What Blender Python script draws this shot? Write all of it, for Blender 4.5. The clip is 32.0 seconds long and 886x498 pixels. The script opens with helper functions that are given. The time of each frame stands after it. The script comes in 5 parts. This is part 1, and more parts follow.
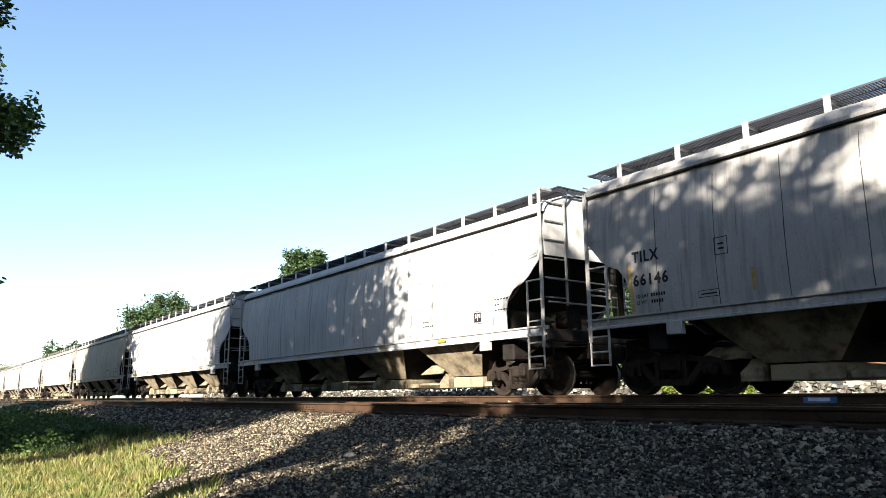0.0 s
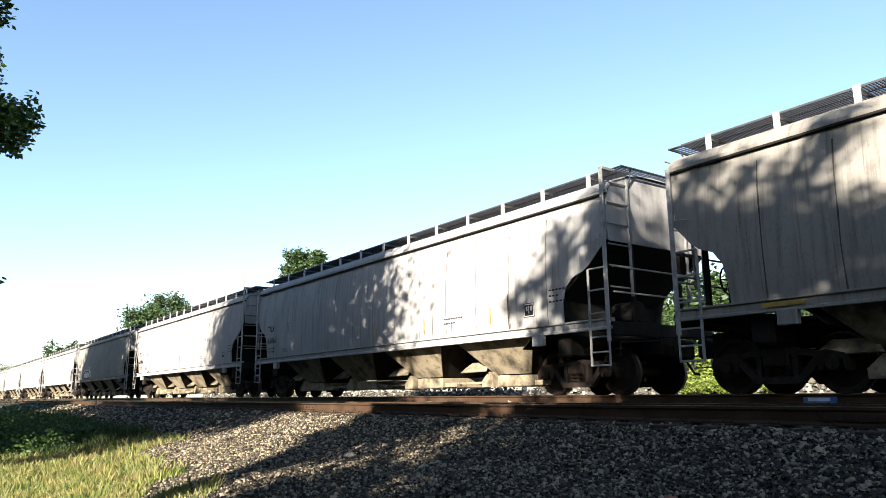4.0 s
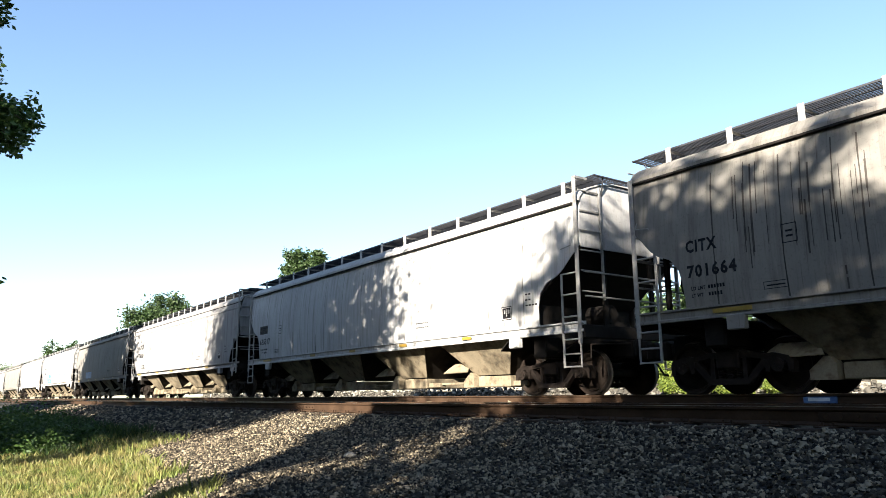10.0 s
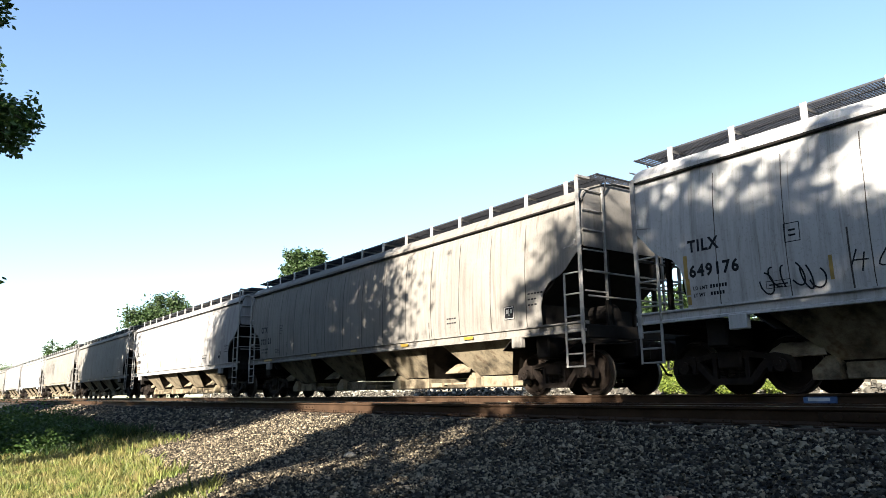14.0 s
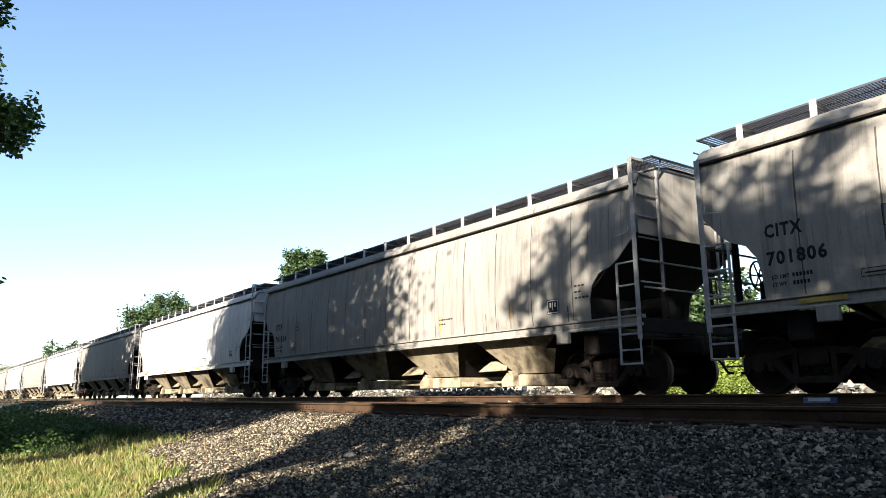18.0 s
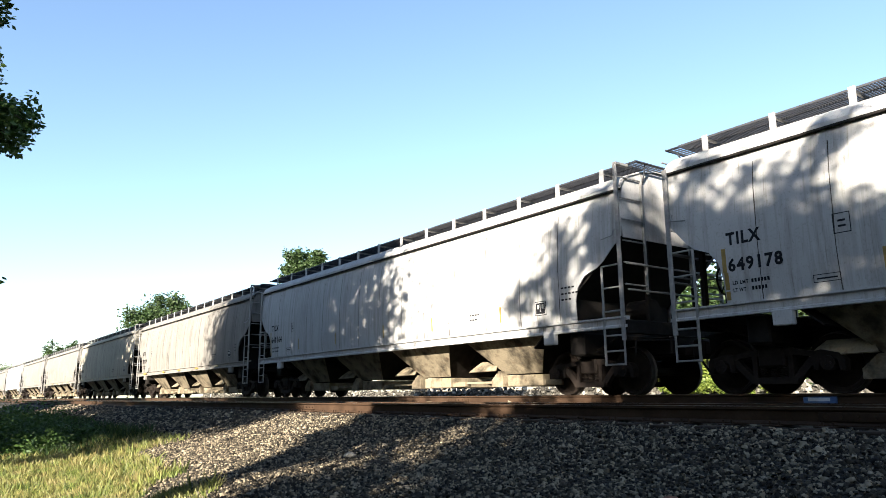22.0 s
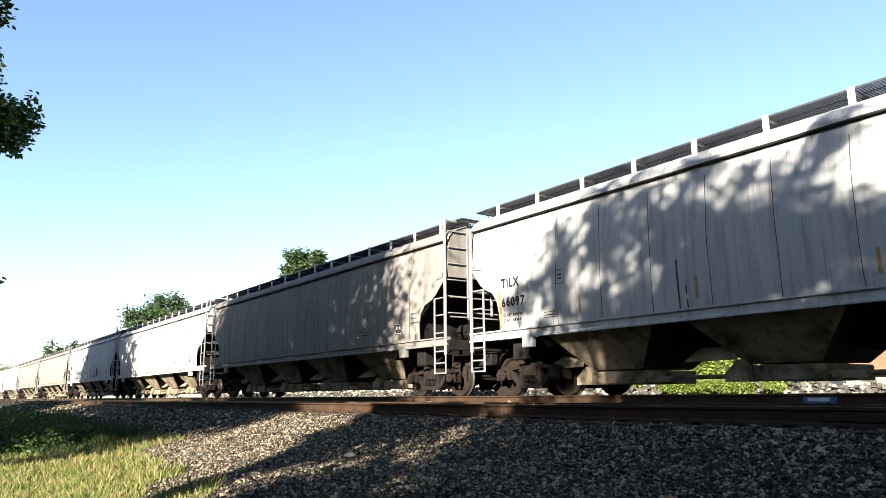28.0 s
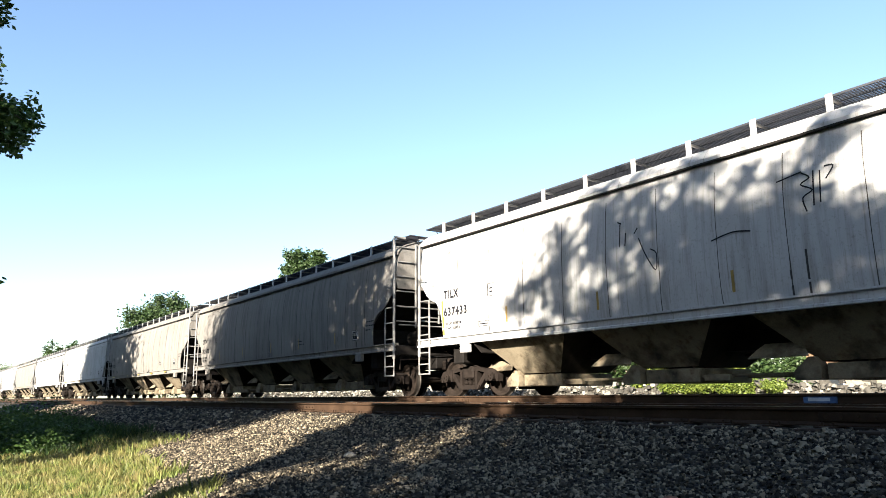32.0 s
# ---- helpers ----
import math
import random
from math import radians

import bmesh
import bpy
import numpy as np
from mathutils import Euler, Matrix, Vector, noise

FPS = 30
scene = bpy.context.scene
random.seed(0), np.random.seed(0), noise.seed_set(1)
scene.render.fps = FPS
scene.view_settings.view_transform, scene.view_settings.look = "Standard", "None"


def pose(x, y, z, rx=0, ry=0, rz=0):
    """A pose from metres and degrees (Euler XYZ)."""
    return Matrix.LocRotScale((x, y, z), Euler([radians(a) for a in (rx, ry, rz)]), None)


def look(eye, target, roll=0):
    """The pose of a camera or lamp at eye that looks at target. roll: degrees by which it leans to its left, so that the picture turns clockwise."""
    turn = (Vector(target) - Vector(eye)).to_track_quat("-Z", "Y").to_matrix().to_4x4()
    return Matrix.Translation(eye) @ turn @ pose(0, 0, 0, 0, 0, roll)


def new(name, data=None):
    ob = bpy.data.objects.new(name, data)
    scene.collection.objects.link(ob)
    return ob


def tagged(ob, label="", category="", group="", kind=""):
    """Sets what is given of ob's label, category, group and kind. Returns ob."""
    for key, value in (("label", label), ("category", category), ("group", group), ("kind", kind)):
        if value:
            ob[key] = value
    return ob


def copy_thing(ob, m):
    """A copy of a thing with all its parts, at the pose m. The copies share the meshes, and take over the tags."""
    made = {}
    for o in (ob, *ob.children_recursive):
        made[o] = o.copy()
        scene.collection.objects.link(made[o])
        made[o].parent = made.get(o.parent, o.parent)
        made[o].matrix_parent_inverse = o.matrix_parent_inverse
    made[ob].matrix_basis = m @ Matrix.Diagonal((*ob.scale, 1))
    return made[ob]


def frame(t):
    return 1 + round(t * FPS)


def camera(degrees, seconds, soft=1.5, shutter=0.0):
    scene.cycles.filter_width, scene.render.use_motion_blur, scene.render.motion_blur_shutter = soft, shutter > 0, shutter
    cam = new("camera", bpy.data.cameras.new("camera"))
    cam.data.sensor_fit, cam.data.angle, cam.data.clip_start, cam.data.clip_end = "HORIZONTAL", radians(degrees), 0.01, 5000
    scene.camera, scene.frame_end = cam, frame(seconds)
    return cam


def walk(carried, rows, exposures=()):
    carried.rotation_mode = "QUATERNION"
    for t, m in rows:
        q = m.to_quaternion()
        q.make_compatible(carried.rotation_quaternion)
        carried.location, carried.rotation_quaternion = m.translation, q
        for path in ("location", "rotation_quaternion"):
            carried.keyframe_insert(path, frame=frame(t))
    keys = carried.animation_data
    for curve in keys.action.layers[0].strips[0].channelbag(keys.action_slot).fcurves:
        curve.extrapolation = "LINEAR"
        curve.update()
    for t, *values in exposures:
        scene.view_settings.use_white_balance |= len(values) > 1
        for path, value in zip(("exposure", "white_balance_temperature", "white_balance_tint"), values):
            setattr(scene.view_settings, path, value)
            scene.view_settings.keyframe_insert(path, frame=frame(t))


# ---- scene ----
# the camera stands still beside the double track, a little above the rails
cam = camera(63.4, 32.0, soft=0.55)
EYE = (0.0, 0.0, 0.043)
YAW, PITCH = radians(35.99), radians(11.47)
AIM = (EYE[0] - math.cos(YAW) * math.cos(PITCH) * 10, EYE[1] + math.sin(YAW) * math.cos(PITCH) * 10, EYE[2] + math.sin(PITCH) * 10)
walk(cam, [(0.0, look(EYE, AIM, -0.55)), (32.0, look(EYE, AIM, -0.55))], [(0.0, 2.63), (32.0, 2.63)])

# ---- light ----
SUN_EL, SUN_AZ = radians(22), radians(152)   # azimuth clockwise from +Y
TO_SUN = Vector((math.sin(SUN_AZ) * math.cos(SUN_EL), math.cos(SUN_AZ) * math.cos(SUN_EL), math.sin(SUN_EL)))
world = bpy.data.worlds.new("world")
scene.world = world
world.use_nodes = True
wn = world.node_tree.nodes
sky = wn.new("ShaderNodeTexSky")
sky.sky_type, sky.sun_disc = "NISHITA", False
sky.sun_elevation, sky.sun_rotation = SUN_EL, SUN_AZ
sky.air_density, sky.dust_density, sky.ozone_density = 1.0, 0.55, 2.0
wn["Background"].inputs["Strength"].default_value = 0.053
world.node_tree.links.new(sky.outputs[0], wn["Background"].inputs["Color"])
sun = new("sun", bpy.data.lights.new("sun", "SUN"))
sun.data.energy, sun.data.angle, sun.data.color = 5.0, radians(0.53), (1.0, 0.9, 0.765)
sun.matrix_world = look(TO_SUN * 100, (0, 0, 0))


# ---- materials ----
def nodes_of(name, rough=0.6, metal=0.0, spec=0.5):
    m = bpy.data.materials.new(name)
    m.use_nodes = True
    nt = m.node_tree
    b = nt.nodes["Principled BSDF"]
    b.inputs["Roughness"].default_value, b.inputs["Metallic"].default_value = rough, metal
    b.inputs["Specular IOR Level"].default_value = spec
    return m, nt, b


def coords(nt, stretch=(1, 1, 1), spread=True):
    """Object coordinates in metres, moved by a random step for each object."""
    tc, mp = nt.nodes.new("ShaderNodeTexCoord"), nt.nodes.new("ShaderNodeMapping")
    mp.inputs["Scale"].default_value = stretch
    if spread:
        oi, mu, ad = nt.nodes.new("ShaderNodeObjectInfo"), nt.nodes.new("ShaderNodeMath"), nt.nodes.new("ShaderNodeVectorMath")
        mu.operation, mu.inputs[1].default_value = "MULTIPLY", 173.0
        nt.links.new(oi.outputs["Random"], mu.inputs[0])
        nt.links.new(tc.outputs["Object"], ad.inputs[0])
        nt.links.new(mu.outputs[0], ad.inputs[1])
        nt.links.new(ad.outputs[0], mp.inputs["Vector"])
    else:
        nt.links.new(tc.outputs["Object"], mp.inputs["Vector"])
    return mp.outputs[0]


def noise_tex(nt, vec, scale, detail=5.0, rough=0.6):
    n = nt.nodes.new("ShaderNodeTexNoise")
    n.inputs["Scale"].default_value, n.inputs["Detail"].default_value, n.inputs["Roughness"].default_value = scale, detail, rough
    nt.links.new(vec, n.inputs["Vector"])
    return n.outputs["Fac"]


def ramp(nt, fac, stops):
    r = nt.nodes.new("ShaderNodeValToRGB")
    el = r.color_ramp.elements
    while len(el) < len(stops):
        el.new(0.5)
    for e, (pos, c) in zip(el, stops):
        e.position, e.color = pos, (*c, 1) if len(c) == 3 else c
    nt.links.new(fac, r.inputs[0])
    return r.outputs[0]


def mixed(nt, fac, a, b, mode="MIX"):
    m = nt.nodes.new("ShaderNodeMix")
    m.data_type, m.blend_type = "RGBA", mode
    if isinstance(fac, float):
        m.inputs[0].default_value = fac
    else:
        nt.links.new(fac, m.inputs[0])
    for sock, v in ((m.inputs[6], a), (m.inputs[7], b)):
        if isinstance(v, tuple):
            sock.default_value = (*v, 1)
        else:
            nt.links.new(v, sock)
    return m.outputs[2]


def bump(nt, b, height, strength=0.3, dist=0.01):
    n = nt.nodes.new("ShaderNodeBump")
    n.inputs["Strength"].default_value, n.inputs["Distance"].default_value = strength, dist
    nt.links.new(height, n.inputs["Height"])
    nt.links.new(n.outputs[0], b.inputs["Normal"])


def plain(name, base, rough=0.6, metal=0.0, vary=0.35, scale=3.0, relief=0.25, grain=40.0):
    """A surface with broad patches and fine grain."""
    m, nt, b = nodes_of(name, rough, metal, 0.12 if rough > 0.62 else 0.5)
    v = coords(nt)
    big, fine = noise_tex(nt, v, scale), noise_tex(nt, v, grain, 3.0)
    dark = tuple(c * (1 - vary) for c in base)
    light = tuple(min(1, c * (1 + vary * 0.6)) for c in base)
    c = ramp(nt, big, [(0.3, dark), (0.7, light)])
    f = ramp(nt, fine, [(0.3, (0.75,) * 3), (0.7, (1, 1, 1))])
    nt.links.new(mixed(nt, 0.6, c, f, "MULTIPLY"), b.inputs["Base Color"])
    bump(nt, b, fine, relief, 0.006)
    return m


def car_paint(name, base, grime, rust=0.5, runs=0.75):
    """Weathered car paint: faded patches, vertical dirt streaks, rust."""
    m, nt, b = nodes_of(name, 0.82, 0.0, 0.12)
    v, streak_v = coords(nt), coords(nt, (3.2, 1.0, 0.22))
    fade = ramp(nt, noise_tex(nt, v, 0.7, 6.0), [(0.3, tuple(c * 0.82 for c in base)), (0.7, base)])
    streak = ramp(nt, noise_tex(nt, streak_v, 2.6, 6.0, 0.65), [(0.48, (0, 0, 0)), (0.74, (0.7,) * 3)])
    c = mixed(nt, streak, fade, grime)
    spots = ramp(nt, noise_tex(nt, v, 4.5, 9.0, 0.7), [(0.70 - 0.05 * rust, (0, 0, 0)), (0.76, (0.75,) * 3)])
    c = mixed(nt, spots, c, (0.16, 0.075, 0.035))
    speck = ramp(nt, noise_tex(nt, v, 22.0, 9.0, 0.75), [(0.34, (0.55, 0.51, 0.47)), (0.46, (1, 1, 1))])
    c = mixed(nt, 0.55, c, speck, "MULTIPLY")
    run = ramp(nt, noise_tex(nt, coords(nt, (11.0, 1.0, 0.35)), 2.2, 4.0, 0.6), [(0.60, (1, 1, 1)), (0.72, (0.55, 0.50, 0.45))])
    c = mixed(nt, runs, c, run, "MULTIPLY")
    nt.links.new(c, b.inputs["Base Color"])
    dent = noise_tex(nt, v, 1.6, 3.0)
    bump(nt, b, dent, 0.35, 0.03)
    return m


def sooty_paint(name, base, soot):
    """Dusty paint under blots of soot and old grease."""
    m, nt, b = nodes_of(name, 0.85, 0.0, 0.15)
    v = coords(nt)
    c = ramp(nt, noise_tex(nt, v, 1.0, 5.0), [(0.3, tuple(q * 0.7 for q in base)), (0.7, base)])
    blot = ramp(nt, noise_tex(nt, v, 1.9, 9.0, 0.62), [(0.46, (0, 0, 0)), (0.66, (0.85,) * 3)])
    c = mixed(nt, blot, c, soot)
    rust = ramp(nt, noise_tex(nt, v, 5.0, 8.0, 0.7), [(0.54, (0, 0, 0)), (0.66, (0.7,) * 3)])
    c = mixed(nt, rust, c, (0.06, 0.034, 0.018))
    fine = noise_tex(nt, v, 40.0, 4.0, 0.7)
    c = mixed(nt, 0.6, c, ramp(nt, fine, [(0.35, (0.6,) * 3), (0.6, (1, 1, 1))]), "MULTIPLY")
    nt.links.new(c, b.inputs["Base Color"])
    bump(nt, b, noise_tex(nt, v, 2.2, 4.0), 0.4, 0.02)
    return m


PAINTS = {
    "grey": car_paint("pale_grey_car_paint", (0.322, 0.326, 0.33), (0.127, 0.124, 0.118), 0.2),
    "slate": car_paint("dull_grey_car_paint", (0.232, 0.229, 0.227), (0.09, 0.087, 0.082), 0.4),
    "tan": car_paint("sand_car_paint", (0.168, 0.160, 0.147), (0.064, 0.058, 0.05), 0.6),
    "cream": car_paint("cream_car_paint", (0.262, 0.245, 0.205), (0.105, 0.088, 0.062), 0.5),
    "white": car_paint("chalky_white_car_paint", (0.36, 0.36, 0.356), (0.162, 0.153, 0.14), 0.2),
}
HOPPER = sooty_paint("dusty_hopper_paint", (0.235, 0.198, 0.138), (0.014, 0.0115, 0.009))
WHITE_STEEL = plain("white_painted_steel", (0.324, 0.32, 0.31), 0.5, 0.0, 0.25, 6.0)
LADDER_STEEL = plain("grimy_white_ladder_steel", (0.19, 0.187, 0.18), 0.6, 0.0, 0.4, 6.0)
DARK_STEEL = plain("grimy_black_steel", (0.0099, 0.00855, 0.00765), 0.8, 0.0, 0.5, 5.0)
TRUCK_STEEL = plain("rusty_cast_steel", (0.0145, 0.0108, 0.0088), 0.8, 0.0, 0.5, 7.0, 0.4)
WHEEL_STEEL = plain("brown_wheel_steel", (0.0162, 0.0117, 0.009), 0.8, 0.0, 0.5, 9.0)
TREAD_STEEL = plain("polished_tread_steel", (0.495, 0.477, 0.45), 0.28, 1.0, 0.2, 12.0)
# near-black base stands in for the shade on the bays' sloping floors
SHADED_STEEL = plain("shade_black_slope_steel", (0.022, 0.018, 0.014), 0.9, 0.0, 0.5, 4.0)
WHEEL_TREAD = plain("dull_wheel_tread_steel", (0.06, 0.052, 0.045), 0.5, 0.6, 0.3, 12.0)
GRATING = plain("galvanised_grating", (0.045, 0.0468, 0.054), 0.55, 0.5, 0.3, 5.0)
SEAM = plain("dark_weld_line", (0.0495, 0.0441, 0.0387), 0.7, 0.0, 0.4, 4.0)
INK = plain("black_stencil_paint", (0.0126, 0.0126, 0.0153), 0.8, 0.0, 0.5, 6.0)
YELLOW = plain("yellow_reflective_strip", (0.234, 0.153, 0.0225), 0.45, 0.0, 0.3, 6.0)
OCHRE = plain("dull_yellow_strip_paint", (0.234, 0.153, 0.0315), 0.6, 0.0, 0.4, 6.0)
AMBER = plain("rusty_patch_paint", (0.05, 0.025, 0.012), 0.7, 0.0, 0.4, 6.0)
BLUE_SPRAY = plain("blue_spray_paint", (0.02, 0.17, 0.46), 0.5, 0.0, 0.4, 3.0)
PALE_SPRAY = plain("pale_spray_paint", (0.495, 0.54, 0.594), 0.5, 0.0, 0.25, 3.0)
ASH_SPRAY = plain("ash_grey_spray_paint", (0.27, 0.275, 0.279), 0.5, 0.0, 0.25, 3.0)
SILVER_SPRAY = plain("pale_silver_spray_paint", (0.35, 0.37, 0.40), 0.5, 0.0, 0.3, 3.0)
GREY_SPRAY = plain("dull_silver_spray_paint", (0.20, 0.205, 0.21), 0.5, 0.0, 0.3, 3.0)
FADED_BLUE = plain("faded_blue_spray_paint", (0.126, 0.18, 0.279), 0.6, 0.0, 0.4, 3.0)
DEEP_BLUE = plain("deep_blue_spray_paint", (0.03, 0.07, 0.26), 0.5, 0.0, 0.3, 3.0)
VIOLET_PALE = plain("pale_violet_spray_paint", (0.25, 0.24, 0.36), 0.5, 0.0, 0.3, 3.0)
VIOLET_SPRAY = plain("violet_spray_paint", (0.10, 0.09, 0.22), 0.5, 0.0, 0.4, 3.0)
RAIL_RUST = plain("rusty_rail_steel", (0.045, 0.027, 0.0165), 0.75, 0.1, 0.45, 2.5, 0.4)
TIE_WOOD = plain("weathered_tie_wood", (0.034, 0.025, 0.018), 0.9, 0.0, 0.5, 4.0, 0.6)
BARK = plain("grey_brown_bark", (0.09, 0.0675, 0.0495), 0.9, 0.0, 0.5, 6.0, 0.8, 25.0)
BLUE_PAINT = plain("blue_marker_paint", (0.045, 0.108, 0.27), 0.6, 0.0, 0.4, 5.0)


def stone_mat(name, lo, hi):
    m, nt, b = nodes_of(name, 0.9, 0.0, 0.15)
    g = nt.nodes.new("ShaderNodeNewGeometry")
    c = ramp(nt, g.outputs["Random Per Island"], [(0.0, lo), (0.6, tuple(0.79 * a + 0.21 * d for a, d in zip(lo, hi))), (1.0, hi)])
    v = coords(nt, spread=False)
    f = ramp(nt, noise_tex(nt, v, 60.0, 3.0), [(0.3, (0.7,) * 3), (0.7, (1.0,) * 3)])
    nt.links.new(mixed(nt, 1.0, c, f, "MULTIPLY"), b.inputs["Base Color"])
    return m


def leaf_mat(name, lo, hi, glow=0.25, straw=None):
    m, nt, b = nodes_of(name, 0.55, 0.0, 0.3)
    g = nt.nodes.new("ShaderNodeNewGeometry")
    c = ramp(nt, g.outputs["Random Per Island"], [(0.0, lo), (1.0, hi)])
    if straw:
        patch = ramp(nt, noise_tex(nt, coords(nt, spread=False), 2.4, 6.0, 0.65), [(0.40, (0, 0, 0)), (0.62, (0.75,) * 3)])
        c = mixed(nt, patch, c, straw)
    nt.links.new(c, b.inputs["Base Color"])
    t, mx = nt.nodes.new("ShaderNodeBsdfTranslucent"), nt.nodes.new("ShaderNodeMixShader")
    mx.inputs[0].default_value = glow
    nt.links.new(c, t.inputs["Color"])
    nt.links.new(b.outputs[0], mx.inputs[1])
    nt.links.new(t.outputs[0], mx.inputs[2])
    nt.links.new(mx.outputs[0], nt.nodes["Material Output"].inputs[0])
    return m


BALLAST = stone_mat("crushed_granite", (0.0036, 0.0036, 0.0038), (0.32, 0.268, 0.186))
PALE_STONE = stone_mat("pale_rubble", (0.035, 0.032, 0.027), (0.25, 0.235, 0.2))
LEAF_DARK = leaf_mat("oak_leaves", (0.0225, 0.0495, 0.0108), (0.054, 0.099, 0.0225), 0.3)
LEAF_MID = leaf_mat("maple_leaves", (0.0117, 0.0288, 0.0072), (0.0378, 0.063, 0.018), 0.15)
LEAF_LIGHT = leaf_mat("sunlit_shrub_leaves", (0.06, 0.095, 0.014), (0.17, 0.21, 0.04), 0.35)
GRASS = leaf_mat("lawn_blades", (0.03, 0.056, 0.0108), (0.15, 0.182, 0.04), 0.3, (0.21, 0.165, 0.07))
WEED = leaf_mat("dark_weed_blades", (0.010, 0.024, 0.005), (0.032, 0.058, 0.011), 0.2)


def ground_mat():
    m, nt, b = nodes_of("dry_lawn_soil", 0.95, 0.0, 0.2)
    v = coords(nt, spread=False)
    c = ramp(nt, noise_tex(nt, v, 0.9, 8.0), [(0.35, (0.045, 0.06, 0.016)), (0.55, (0.09, 0.098, 0.032)), (0.75, (0.135, 0.108, 0.063))])
    nt.links.new(mixed(nt, 0.6, c, ramp(nt, noise_tex(nt, v, 30.0, 4.0), [(0.3, (0.5,) * 3), (0.7, (1,) * 3)]), "MULTIPLY"), b.inputs["Base Color"])
    bump(nt, b, noise_tex(nt, v, 25.0, 6.0), 0.8, 0.05)
    return m


def gravel_mat():
    m, nt, b = nodes_of("ballast_bed", 0.95, 0.0, 0.2)
    v = coords(nt, spread=False)
    vo = nt.nodes.new("ShaderNodeTexVoronoi")
    vo.inputs["Scale"].default_value = 27.0
    nt.links.new(v, vo.inputs["Vector"])
    sep = nt.nodes.new("ShaderNodeSeparateColor")
    nt.links.new(vo.outputs["Color"], sep.inputs[0])
    c = ramp(nt, sep.outputs[0], [(0.0, (0.012, 0.0115, 0.011)), (1.0, (0.06, 0.055, 0.047))])
    broad = ramp(nt, noise_tex(nt, v, 0.7, 4.0), [(0.3, (0.75,) * 3), (0.7, (1,) * 3)])
    nt.links.new(mixed(nt, 1.0, c, broad, "MULTIPLY"), b.inputs["Base Color"])
    bump(nt, b, vo.outputs["Distance"], 1.0, 0.05)
    return m


SOIL, GRAVEL = ground_mat(), gravel_mat()


# ---- mesh helpers ----
def part(name, bm, material, parent, label=""):
    """One mesh object from a bmesh (or a ready mesh), under a thing or a part."""
    if isinstance(bm, bpy.types.Mesh):
        me = bm
    else:
        me = bpy.data.meshes.new(name)
        bm.to_mesh(me)
        bm.free()
    if material and not me.materials:
        me.materials.append(material)
    ob = new(name, me)
    ob.parent = parent
    return tagged(ob, label)


def box(bm, x0, x1, y0, y1, z0, z1, bevel=0.0):
    m = Matrix.Translation(((x0 + x1) / 2, (y0 + y1) / 2, (z0 + z1) / 2)) @ Matrix.Diagonal((x1 - x0, y1 - y0, z1 - z0, 1))
    vs = bmesh.ops.create_cube(bm, size=1, matrix=m)["verts"]
    if bevel:
        es = list({e for v in vs for e in v.link_edges})
        bmesh.ops.bevel(bm, geom=es, offset=bevel, segments=1, affect="EDGES", profile=0.5)
    return bm


def rod(bm, a, b, r, seg=6, r2=None):
    a, b = Vector(a), Vector(b)
    d = b - a
    m = Matrix.Translation((a + b) / 2) @ d.to_track_quat("Z", "Y").to_matrix().to_4x4()
    bmesh.ops.create_cone(bm, cap_ends=True, segments=seg, radius1=r, radius2=r if r2 is None else r2, depth=d.length, matrix=m)
    return bm


def prism(bm, outline, axis, lo, hi):
    """A closed outline (pairs) pushed along an axis from lo to hi."""
    def p(u, v, w):
        return {"x": (w, u, v), "y": (u, w, v), "z": (u, v, w)}[axis]
    a = [bm.verts.new(p(u, v, lo)) for u, v in outline]
    b = [bm.verts.new(p(u, v, hi)) for u, v in outline]
    n = len(a)
    for i in range(n):
        bm.faces.new((a[i], a[(i + 1) % n], b[(i + 1) % n], b[i]))
    bm.faces.new(a[::-1])
    bm.faces.new(b)
    bmesh.ops.recalc_face_normals(bm, faces=bm.faces)
    return bm


def loft(rows, closed=False):
    """Faces between successive rows of points."""
    bm = bmesh.new()
    grid = [[bm.verts.new(p) for p in r] for r in rows]
    n = len(rows[0])
    for a, b in zip(grid, grid[1:]):
        for i in range(n if closed else n - 1):
            j = (i + 1) % n
            bm.faces.new((a[i], a[j], b[j], b[i]))
    return bm


def smooth(ob, angle=40):
    for p in ob.data.polygons:
        p.use_smooth = True
    ob.data.set_sharp_from_angle(angle=radians(angle))
    return ob


def thick(bm, t):
    bmesh.ops.recalc_face_normals(bm, faces=bm.faces)
    bmesh.ops.solidify(bm, geom=bm.faces[:], thickness=t)
    return bm


# ---- ground and track bed ----
TRACK_FAR, TRACK_NEAR = 12.16, 7.91      # centre lines
RAIL_FAR, RAIL_NEAR = 0.0, -0.109        # rail tops


def bed_height(y):
    pts = ((2.4, -1.5), (3.0, -1.16), (3.3, -1.06), (5.0, -0.72), (6.45, -0.37), (6.8, -0.33), (9.3, -0.33), (10.6, -0.24), (11.0, -0.215), (13.6, -0.215), (14.4, -0.4), (16.6, -1.3), (18.0, -1.5))
    return float(np.interp(y, [p[0] for p in pts], [p[1] for p in pts]))


def land_height(x, y):
    if y < 4:
        z = np.interp(y, (-60, -8, 0, 2.5, 4), (-1.6, -1.5, -1.35, -1.2, -1.15))
    else:
        z = np.interp(y, (4, 17, 19, 60, 400), (-1.15, -1.4, -1.25, -1.1, -1.1))
    return float(z) + 0.06 * noise.noise((x * 0.35, y * 0.35, 0))


